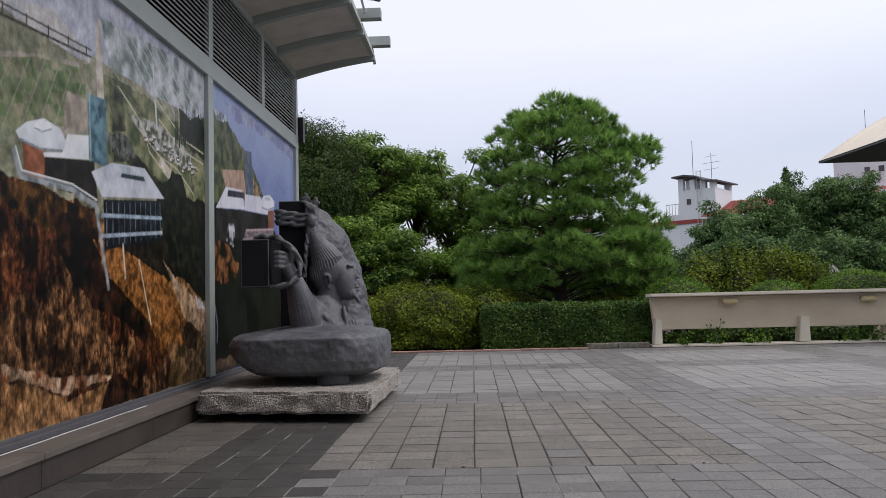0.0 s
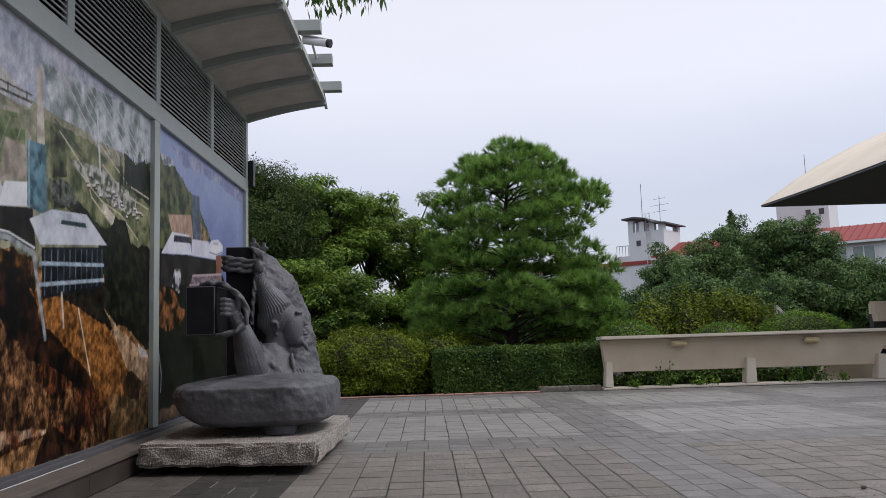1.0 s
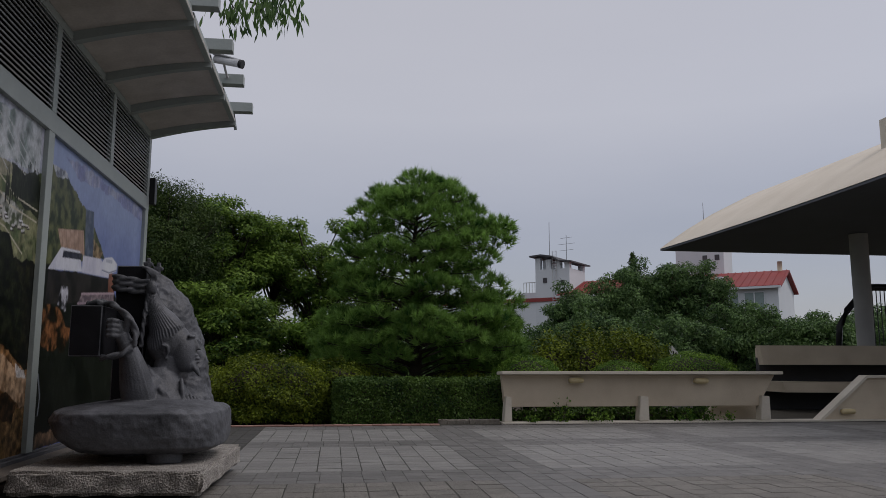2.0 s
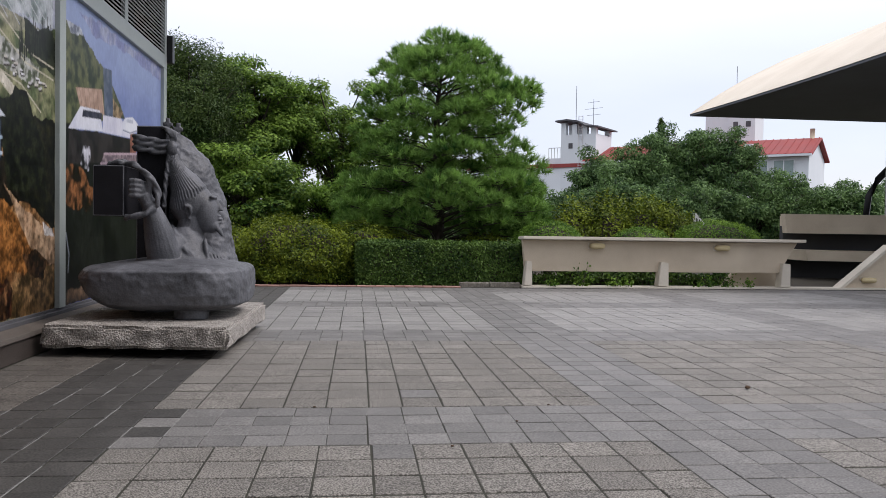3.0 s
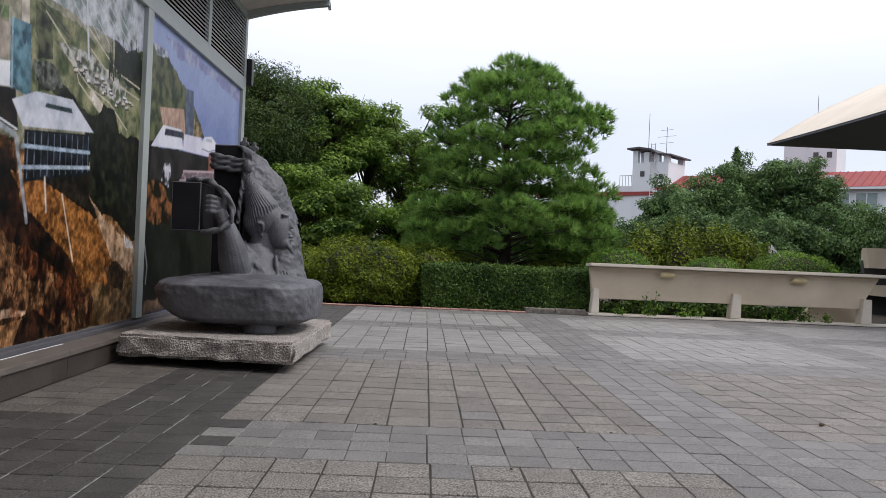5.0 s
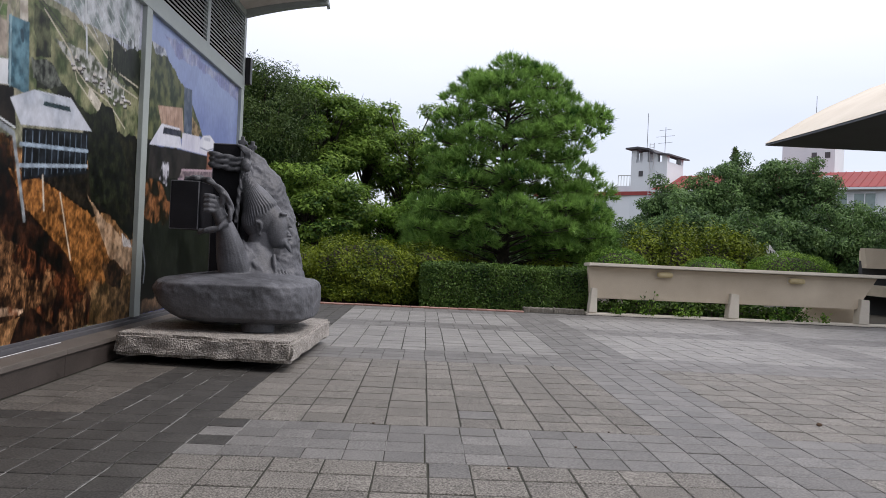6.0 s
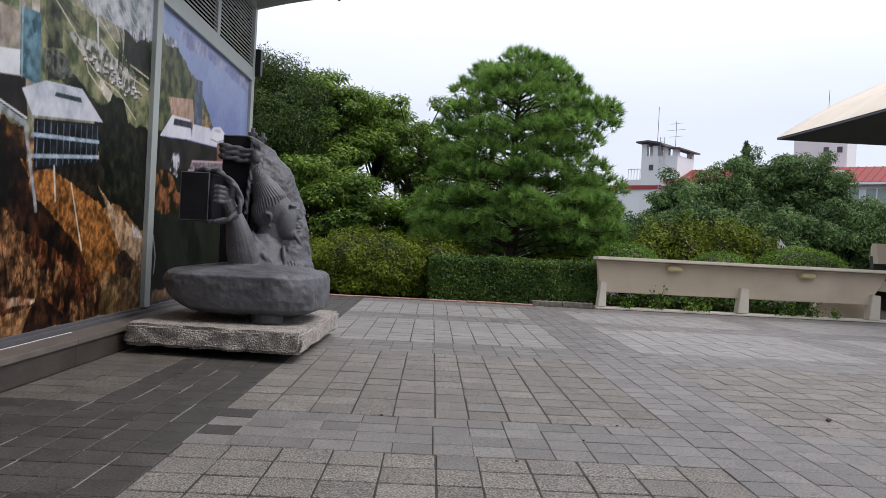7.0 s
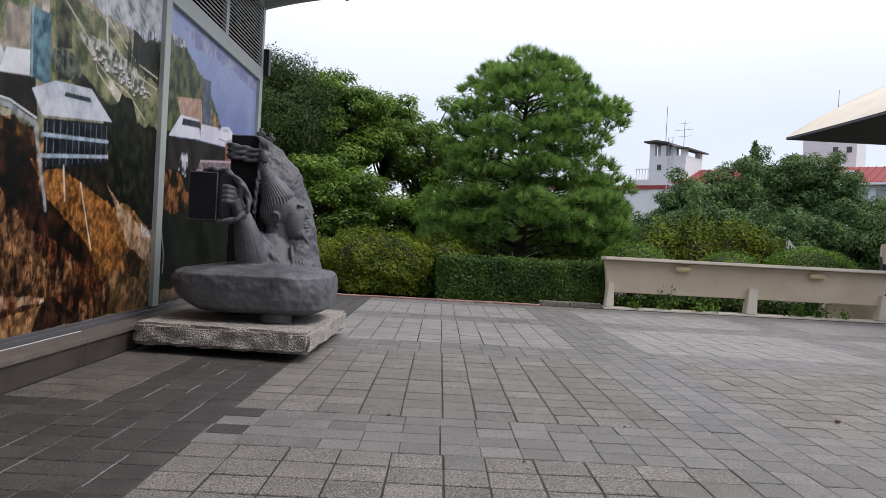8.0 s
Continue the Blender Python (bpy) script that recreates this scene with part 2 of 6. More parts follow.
def tube(bm, pts, radii, seg=8, cap=True, slot=0):
    """A tapered tube along points."""
    rings = []
    pts = [Vector(p) for p in pts]
    for i, p in enumerate(pts):
        way = (pts[min(i + 1, len(pts) - 1)] - pts[max(i - 1, 0)]).normalized()
        side = way.cross(Vector((0, 0, 1)) if abs(way.z) < 0.9 else Vector((1, 0, 0))).normalized()
        up = side.cross(way)
        rings.append([bm.verts.new(p + (side * math.cos(a) + up * math.sin(a)) * radii[i]) for a in (2 * math.pi * k / seg for k in range(seg))])
    for a, b in zip(rings, rings[1:]):
        for k in range(seg):
            f = bm.faces.new((a[k], a[(k + 1) % seg], b[(k + 1) % seg], b[k]))
            f.smooth = True
            f.material_index = slot
    if cap:
        bm.faces.new(rings[0]).material_index = slot
        bm.faces.new(rings[-1][::-1]).material_index = slot


def blob(bm, at, size, rough=0.0, freq=2.0, sub=3, turn=(0, 0, 0), slot=0, floor=None):
    """A rounded lump, roughened."""
    made = bmesh.ops.create_icosphere(bm, subdivisions=sub, radius=1)["verts"]
    m = Matrix.Translation(at) @ Euler([radians(a) for a in turn]).to_matrix().to_4x4() @ Matrix.Diagonal((*size, 1))
    for v in made:
        p = m @ v.co
        d = (p - Vector(at)).normalized()
        p += d * rough * (noise.noise(p * freq) + 0.5 * noise.noise(p * freq * 2.3))
        if floor is not None and p.z < floor:
            p.z = floor
        v.co = p
    for f in set(f for v in made for f in v.link_faces):
        f.smooth, f.material_index = True, slot
    return made


def prism(bm, outline, axis, lo, hi, slot=0):
    """An outline of (a, b) pairs pushed along an axis: 'x' takes (y, z), 'y' takes (x, z), 'z' takes (x, y)."""
    def place(a, b, c):
        return {"x": (c, a, b), "y": (a, c, b), "z": (a, b, c)}[axis]
    r0 = [bm.verts.new(place(a, b, lo)) for a, b in outline]
    r1 = [bm.verts.new(place(a, b, hi)) for a, b in outline]
    n = len(outline)
    fs = [bm.faces.new(r0[::-1]), bm.faces.new(r1)]
    fs += [bm.faces.new((r0[k], r0[(k + 1) % n], r1[(k + 1) % n], r1[k])) for k in range(n)]
    for f in fs:
        f.material_index = slot
    bmesh.ops.recalc_face_normals(bm, faces=fs)
    return fs


def arrays_mesh(name, verts, size, mat, parent=None, label=""):
    """A mesh of loose polygons of `size` corners from an array of corners."""
    me = bpy.data.meshes.new(name)
    n = len(verts)
    me.vertices.add(n)
    me.vertices.foreach_set("co", np.ascontiguousarray(verts, dtype=np.float32).ravel())
    me.loops.add(n)
    me.loops.foreach_set("vertex_index", np.arange(n, dtype=np.int32))
    me.polygons.add(n // size)
    me.polygons.foreach_set("loop_start", np.arange(0, n, size, dtype=np.int32))
    me.update(calc_edges=True)
    me.materials.append(mat)
    ob = new(name, me)
    tagged(ob, label)
    return under(parent, ob) if parent else ob


def unit(v):
    return v / np.maximum(np.linalg.norm(v, axis=-1, keepdims=True), 1e-6)


def leaf_corners(at, out, length, width, rng, droop=0.3):
    """Diamond leaves at points, facing roughly out, drooping a little."""
    n = len(at)
    face = unit(out + rng.normal(0, 0.6, (n, 3)))
    along = unit(np.cross(face, rng.normal(0, 1, (n, 3))))
    along[:, 2] -= droop
    along = unit(along)
    side = unit(np.cross(face, along))
    ln = (length * rng.uniform(0.7, 1.3, (n, 1)))
    wd = (width * rng.uniform(0.7, 1.3, (n, 1)))
    return np.stack([at, at + along * ln * 0.45 + side * wd * 0.5, at + along * ln, at + along * ln * 0.45 - side * wd * 0.5], 1).reshape(-1, 3)


def clump_leaves(centres, radii, per, length, width, rng, flat=0.7, droop=0.3, level=0.5):
    """Leaves gathered in clumps; per: leaves to a clump of radius 1 m squared."""
    out = []
    for c, r in zip(centres, radii):
        k = max(int(per * r * r), 12)
        d = unit(rng.normal(0, 1, (k, 3)))
        p = d * (r * rng.uniform(0.55, 1.05, (k, 1)))
        p[:, 2] *= flat
        out.append(leaf_corners(np.asarray(c) + p, d + np.array([0, 0, level]), length, width, rng, droop))
    return np.concatenate(out)

# ---- ground and paving ----
def ground_sheet():
    bm = bmesh.new()
    box(bm, -1500, 1500, -1500, 1500, -0.6, -0.075)
    tagged(part("ground", bm, M_EARTH), "bare dark earth and litter under shrubs and trees", "ground", kind="structure")


ground_sheet()


def sky_blocker():
    # added behind the camera, out of view, to darken surfaces that face it
    bm = bmesh.new()
    box(bm, -9.0, 16.0, -6.0, -5.4, -0.1, 9.0)
    tagged(part("unseen_blocker_wall", bm, M_PLASTER), "unseen plain grey wall added behind the camera to block sky light", "wall", kind="structure")


sky_blocker()

X_STRIPS = [(-3.06, -2.345, "edge"), (-2.345, -1.405, "dark"), (-1.405, 1.775, "cell"), (1.775, 2.645, "strip"), (2.645, 5.70, "cell"), (5.70, 6.56, "strip"),
            (6.56, 9.64, "cell"), (9.64, 10.50, "strip"), (10.50, 13.5, "cell")]
Y_BANDS = [(-3.0, 0.55, "cell"), (0.55, 1.45, "band"), (1.45, 4.69, "cell"), (4.69, 5.67, "band"), (5.67, 8.99, "cell"), (8.99, 9.95, "band"), (9.95, 12.85, "cell"),
           (12.85, 13.80, "band"), (13.80, 16.12, "cell"), (16.12, 17.0, "band")]
TILE_SHAPES = {}


def tile_mesh(w, d, mat):
    """A paver with chamfered upper edges, its top at z = 0."""
    key = (round(w, 3), round(d, 3), mat.name)
    if key not in TILE_SHAPES:
        me = bpy.data.meshes.new("tile")
        verts, faces = tile_corners(w, d)
        me.from_pydata(verts, [], faces)
        me.materials.append(mat)
        TILE_SHAPES[key] = me
    return TILE_SHAPES[key]


def tile_corners(w, d, c=0.0035, deep=0.05):
    rings = ((0, -deep), (0, -c), (c, 0))
    verts = [(sx * (w / 2 - i), sy * (d / 2 - i), z) for i, z in rings for sx, sy in ((-1, -1), (1, -1), (1, 1), (-1, 1))]
    faces = [(8, 9, 10, 11)] + [(r * 4 + k, r * 4 + (k + 1) % 4, r * 4 + 4 + (k + 1) % 4, r * 4 + 4 + k) for r in (0, 1) for k in range(4)]
    return verts, faces


def splits(lo, hi, want, rng=None, odd=False):
    n = max(1, round((hi - lo) / want))
    if odd and n > 6:
        # whole pavers with one cut column past the middle and one at the far side
        edges = [lo + o for o in (0, 0.29, 0.59, 0.885, 1.183, 1.485, 1.727, 2.016, 2.313, 2.60, 2.895)] + [hi]
        return list(zip(edges, edges[1:]))
    step = (hi - lo) / n
    return [(lo + k * step, lo + (k + 1) * step) for k in range(n)]


def pavement():
    base = bmesh.new()
    box(base, -3.4, 13.6, -3.0, 17.02, -0.4, -0.0042)
    floor = tagged(part("pavement", base, M_BEDDING), "grey concrete pavers laid in bands and squares, mossy joints", "paving", kind="structure")
    rng = random.Random(4)
    rest = {}
    near = 0
    cell_mat = {"cell": (M_PAVER, M_PAVER_I), "band": (M_BAND, M_BAND_I), "dark": (M_DARK, M_DARK_I), "pale": (M_PALE, M_PALE), "edge": (M_EDGE, M_EDGE)}
    for x0, x1, xs in X_STRIPS:
        for y0, y1, ys in Y_BANDS:
            if xs == "cell" and ys == "cell":
                kind, wx, wy, gap = "cell", 0.31, 0.297, 0.0080
                if y0 > 9:
                    kind = "pale"
            elif xs == "dark":
                kind, wx, wy, gap = "dark", 0.25, 0.25, 0.008
            elif xs == "edge":
                kind, wx, wy, gap = ("edge" if y0 > 5 else "dark"), 0.29, 0.25, 0.008
            else:
                kind, wx, wy, gap = "band", 0.237, 0.245, 0.0032
            for j, (b0, b1) in enumerate(splits(y0, y1, wy)):
                for a0, a1 in splits(x0, x1, wx, odd=(kind in ("cell", "pale"))):
                    w, d = a1 - a0 - gap * (1.0 + 0.5 * rng.random()), b1 - b0 - (0.0195 if kind in ('cell', 'pale') else 0.011)
                    cx, cy = (a0 + a1) / 2 + rng.uniform(-1, 1) * 0.002, (b0 + b1) / 2 + rng.uniform(-1, 1) * 0.002
                    z = rng.uniform(-0.0015, 0.0025)
                    tilt = (rng.uniform(-0.4, 0.4), rng.uniform(-0.4, 0.4), rng.uniform(-0.45, 0.45))
                    own, joined = cell_mat[kind]
                    if kind == "cell" and rng.random() < 0.012:
                        own, joined = cell_mat["band"]
                    if kind == "band" and y0 < 5 and cx < -0.95 and rng.random() < 0.4:
                        own, joined = cell_mat["dark"]
                    if near < 298 and -2.2 < cx < 2.5 and 3.2 < cy < 8.4:
                        ob = new("tile", tile_mesh(w, d, own))
                        ob.matrix_basis = pose(cx, cy, z, *tilt)
                        ob.parent = floor
                        near += 1
                    else:
                        rest.setdefault(joined, []).append((w, d, pose(cx, cy, z, *tilt)))
    for mat, tiles in rest.items():
        quads = []
        for w, d, m in tiles:
            v, f = tile_corners(w, d)
            a = np.array(v)
            a = a @ np.array(m.to_3x3()).T + np.array(m.translation)
            quads.append((a, f))
        verts, faces, off = [], [], 0
        for a, f in quads:
            verts.extend(map(tuple, a))
            faces.extend([tuple(i + off for i in one) for one in f])
            off += len(a)
        me = bpy.data.meshes.new("tile_field")
        me.from_pydata(verts, [], faces)
        me.materials.append(mat)
        ob = new("tile_field", me)
        ob.parent = floor
        tagged(ob, kind="stuff")
    # limewashed joints in the bands
    runs = []
    for x in (-2.58, -2.345, -2.11, -1.875, -1.64):
        y, on = 3.0, False
        while y < 7.6:
            ln = rng.uniform(0.2, 0.7) * (1.0 if on else 1.6)
            if on:
                runs.append((x + rng.uniform(-0.003, 0.003), y, min(ln, 7.6 - y)))
            y, on = y + ln, not on
    runs += [(-1.405 + 0.2446 * k, 4.70 + 0.245 * n, 0.238) for k in range(13) for n in range(4) if rng.random() < 0.55 - 0.03 * k]
    for x, y, ln in runs:
        bm = bmesh.new()
        box(bm, x - 0.003, x + 0.003, y, y + ln, -0.03, -0.0012)
        part("lime_joint", bm, M_LIME, floor)
    return floor


# ---- the glazed pavilion with its banners ----
WALL_X, FRONT_X = -3.40, -3.34
Y_END = 14.40


def pavilion():
    hall = thing("pavilion", (-6.0, 6.0, 0.0), "grey steel-framed pavilion with louvres and a curved eave on rafters", "building")
    bm = bmesh.new()
    box(bm, -9.0, WALL_X - 0.02, -4.0, Y_END - 0.06, 0.0, 5.34)
    under(hall, part("wall", bm, M_PLASTER))
    # granite ledge along the foot
    for n, (y0, y1) in enumerate(splits(-4.0, 17.4 - 3.0, 1.8)):
        one_box("ledge_riser", (WALL_X - 0.01, -3.075, y0 + 0.002, y1 - 0.002, 0.0, 0.195), M_LEDGE, hall, 0.004)
        one_box("ledge_coping", (WALL_X - 0.01, -3.055, y0 + 0.003, y1 - 0.003, 0.195, 0.245), M_LEDGE_TOP, hall, 0.006)
    one_box("sill_channel", (WALL_X - 0.01, -3.325, -4.0, Y_END, 0.245, 0.285), M_SLATE, hall, 0.004)
    one_box("sill_bead", (WALL_X - 0.01, -3.372, -4.0, Y_END - 0.01, 0.285, 0.312), M_SLATE, hall, 0.003)
    # thin white tube along the coping, slightly wavy
    white_line = thing("cable", (-3.30, 5.2, 0.245), "thin white line running along the granite ledge", "cable")
    bm = bmesh.new()
    tube(bm, [(-3.285 + 0.004 * math.sin(2.1 * k), 2.6 + 0.3 * k, 0.2505) for k in range(17)], [0.004] * 17, 6)
    under(white_line, part("line_tube", bm, M_CAMWHITE))
    # frame
    for y0, y1 in ((4.55, 4.74), (9.40, 9.59), (14.20, 14.40)):
        one_box("mullion", (WALL_X - 0.01, FRONT_X, y0, y1, 0.312, 3.95), M_METAL, hall, 0.006)
    one_box("transom", (WALL_X - 0.01, FRONT_X + 0.002, -4.0, Y_END, 3.95, 4.18), M_METAL, hall, 0.006)
    one_box("head_beam", (WALL_X - 0.01, FRONT_X + 0.002, -4.0, Y_END, 5.25, 5.36), M_METAL, hall, 0.006)
    bays = []
    for y in (2.24, 4.64, 7.04, 9.44, 11.90, 14.24):
        one_box("louvre_post", (WALL_X - 0.01, FRONT_X, y, y + 0.15, 4.18, 5.25), M_METAL, hall, 0.005)
        bays.append(y)
    for a, b in zip(bays, bays[1:]):
        y0, y1 = a + 0.15, b
        # flat black sheet on the wall: the shade between slats is its colour
        frame_box = one_box("louvre", (WALL_X - 0.012, WALL_X + 0.002, y0 + 0.002, y1 - 0.002, 4.182, 5.248), M_UNLIT, hall, 0, "black sheet standing for the unlit depth behind steel louvre slats")
        bm = bmesh.new()
        prism(bm, [(0.004, 0.022), (0.046, 0.000), (0.046, -0.014), (0.052, -0.014), (0.052, 0.006), (0.004, 0.028)], "y", 0, y1 - y0 - 0.004)
        proto = None
        n = 18
        for k in range(n):
            at = Matrix.Translation((WALL_X + 0.001, y0 + 0.002, 4.235 + k * (1.0 / (n - 1))))
            if proto is None:
                me_ob = part("slat", bm, M_SLAT)
                proto = me_ob
            else:
                me_ob = new("slat", proto.data)
            me_ob.parent = frame_box
            me_ob.matrix_parent_inverse = Matrix.Identity(4)
            me_ob.matrix_basis = at
    # eave: curved soffit boards, ribs below, straight rafters above
    def soffit_z(x):
        s = (x - WALL_X) / 1.5
        return 5.36 + 0.40 * s - 0.14 * s * s
    ribs = [14.33 - 1.44 * k for k in range(9)]
    steps = [WALL_X + 1.5 * k / 10 for k in range(11)]
    for y in ribs:
        bm = bmesh.new()
        low = [(x, soffit_z(x) - 0.13 + 0.05 * (x - WALL_X) / 1.5) for x in steps]
        high = [(x, soffit_z(x)) for x in steps[::-1]]
        prism(bm, low + high, "y", y - 0.05, y + 0.07)
        under(hall, part("rib", bm, M_METAL))
        one_box("rafter", (-2.5, -1.60, y - 0.09, y + 0.09, 5.79, 5.96), M_METAL, hall, 0.008)
    for a, b in zip(ribs[1:], ribs):
        bm = bmesh.new()
        prism(bm, [(x, soffit_z(x)) for x in steps] + [(x, soffit_z(x) + 0.03) for x in steps[::-1]], "y", a + 0.005, b - 0.005)
        under(hall, part("soffit_board", bm, M_SOFFIT))
        bm = bmesh.new()
        prism(bm, [(-1.97, 5.58), (-1.90, 5.60), (-1.93, 5.78), (-1.99, 5.77)], "y", a + 0.09, b - 0.09)
        under(hall, part("edge_purlin", bm, M_METAL))
    bm = bmesh.new()
    prism(bm, [(-1.93, 5.50), (-1.88, 5.51), (-1.93, 5.80), (-1.98, 5.79)], "y", 14.42, 14.47)
    under(hall, part("end_clip", bm, M_METAL))
    # roof skin over everything
    bm = bmesh.new()
    prism(bm, [(-9.3, 6.2), (-6.2, 6.3), (-3.4, 6.08), (-2.4, 5.97), (-1.97, 5.80), (-1.99, 5.775), (-2.5, 5.78), (-3.4, 5.40), (-9.3, 5.40)], "y", -4.2, 14.41)
    under(hall, part("roof", bm, M_SLATE))


pavilion()


def lin(r, g, b):
    return np.array([(c / 255 / 12.92 if c <= 10 else ((c / 255 + 0.055) / 1.055) ** 2.4) for c in (r, g, b)])


def value_noise(y, z, cell, seed):
    """Smooth random values on a grid of the given cell size."""
    rng = np.random.default_rng(seed)
    table = rng.random((257, 257))
    u, v = y / cell + 40, z / cell + 40
    i, j = np.floor(u).astype(int), np.floor(v).astype(int)
    fu, fv = u - i, v - j
    fu, fv = fu * fu * (3 - 2 * fu), fv * fv * (3 - 2 * fv)
    g = lambda a, b: table[a % 257, b % 257]
    return (g(i, j) * (1 - fu) + g(i + 1, j) * fu) * (1 - fv) + (g(i, j + 1) * (1 - fu) + g(i + 1, j + 1) * fu) * fv


def fractal(y, z, cell, seed):
    return sum(value_noise(y, z, cell / 2 ** k, seed + k) / 2 ** k for k in range(5)) / 1.94


def inside(y, z, poly):
    hit = np.zeros(y.shape, bool)
    for (ya, za), (yb, zb) in zip(poly, poly[1:] + poly[:1]):
        if za != zb:
            hit ^= ((za > z) != (zb > z)) & (y < (yb - ya) * (z - za) / (zb - za) + ya)
    return hit


class Print:
    """A printed picture: a fine flat grid whose ink is worked out from shapes and noise."""

    def __init__(self, y0, y1, z0, z1, step):
        self.box = (y0, y1, z0, z1)
        self.ny, self.nz = int((y1 - y0) / step) + 1, int((z1 - z0) / step) + 1
        sy, sz = (y1 - y0) / (self.ny - 1), (z1 - z0) / (self.nz - 1)
        self.y, self.z = np.meshgrid(y0 - sy / 4 + sy / 2 * np.arange(2 * self.ny), z0 - sz / 4 + sz / 2 * np.arange(2 * self.nz), indexing="ij")
        self.ink = np.zeros((*self.y.shape, 3))
        self.busy = np.full(self.y.shape, 0.25)

    def tone(self, where, a, b, amount):
        mix = (1 - amount)[..., None] * lin(*a) + amount[..., None] * lin(*b)
        self.ink[where] = mix[where]

    def near(self, pts, margin):
        """The part of the grid round some points."""
        ys, zs = [q[0] for q in pts], [q[1] for q in pts]
        i0, i1 = np.searchsorted(self.y[:, 0], (min(ys) - margin, max(ys) + margin))
        j0, j1 = np.searchsorted(self.z[0], (min(zs) - margin, max(zs) + margin))
        return slice(i0, i1), slice(j0, j1)

    def wobble(self, size, seed, y=None, z=None):
        y, z = (self.y, self.z) if y is None else (y, z)
        return (y + (fractal(y, z, size * 3, seed) - 0.5) * size * 2, z + (fractal(y, z, size * 3, seed + 50) - 0.5) * size * 2)

    def shape(self, poly, a, b=None, cell=0.12, seed=1, ragged=0.0, busy=None):
        part_of = self.near(poly, ragged * 1.2 + 0.01)
        y0, z0 = self.y[part_of], self.z[part_of]
        y, z = self.wobble(ragged, seed + 9, y0, z0) if ragged else (y0, z0)
        f = np.clip((fractal(y0, z0, cell, seed) - 0.5) * 3.6 + 0.5, 0, 1)[..., None]
        on = inside(y, z, poly)
        self.busy[part_of][on] = busy if busy is not None else (0.08 if ragged < 0.02 else 0.75 if min(q[1] for q in poly) < 1.5 else 0.3)
        self.ink[part_of][on] = ((1 - f) * lin(*a) + f * lin(*(b or a)))[on]

    def line(self, pts, width, colour):
        for (ya, za), (yb, zb) in zip(pts, pts[1:]):
            part_of = self.near([(ya, za), (yb, zb)], width)
            y, z = self.y[part_of], self.z[part_of]
            d = np.array([yb - ya, zb - za])
            s = np.clip(((y - ya) * d[0] + (z - za) * d[1]) / (d @ d), 0, 1)
            on = np.hypot(y - ya - s * d[0], z - za - s * d[1]) < width / 2
            self.ink[part_of][on], self.busy[part_of][on] = lin(*colour), 0.1

    def build(self, x, label, coarse=1.0):
        name = "banner"
        grain = np.clip((fractal(self.y, self.z, 0.07, 91) - 0.5) * 3.2 * coarse + 1.0, 0.35, 1.5)
        grain = 1 + (grain - 1) * np.where(self.z > 2.15, 0.45, 0.9)
        self.ink *= (1 + (grain - 1) * np.clip(1.15 - self.ink.mean(-1) * 1.4, 0.05, 1))[..., None]
        self.ink = np.clip(self.ink, 0.002, 0.85) ** 1.15 * 0.86
        self.ink = self.ink.reshape(self.ny, 2, self.nz, 2, 3).mean((1, 3))
        self.y, self.z = np.meshgrid(np.linspace(*self.box[:2], self.ny), np.linspace(*self.box[2:], self.nz), indexing="ij")
        me = bpy.data.meshes.new(name)
        pts = np.stack([np.full(self.y.size, x), self.y.ravel(), self.z.ravel()], 1)
        n, (ny, nz) = len(pts), (self.ny, self.nz)
        i = (np.arange(ny - 1)[:, None] * nz + np.arange(nz - 1)[None]).ravel()
        quads = np.stack([i, i + nz, i + nz + 1, i + 1], 1)
        me.vertices.add(n)
        me.vertices.foreach_set("co", pts.astype(np.float32).ravel())
        me.loops.add(quads.size)
        me.loops.foreach_set("vertex_index", quads.astype(np.int32).ravel())
        me.polygons.add(len(quads))
        me.polygons.foreach_set("loop_start", np.arange(0, quads.size, 4, dtype=np.int32))
        me.update(calc_edges=True)
        layer = me.color_attributes.new("ink", "FLOAT_COLOR", "POINT")
        busy = self.busy.reshape(self.ny, 2, self.nz, 2).mean((1, 3))
        layer.data.foreach_set("color", np.concatenate([self.ink.reshape(-1, 3), busy.reshape(-1, 1)], 1).astype(np.float32).ravel())
        me.materials.append(M_PRINT)
        ob = new(name, me)
        return tagged(ob, label, "banner", "printed banners on the pavilion")


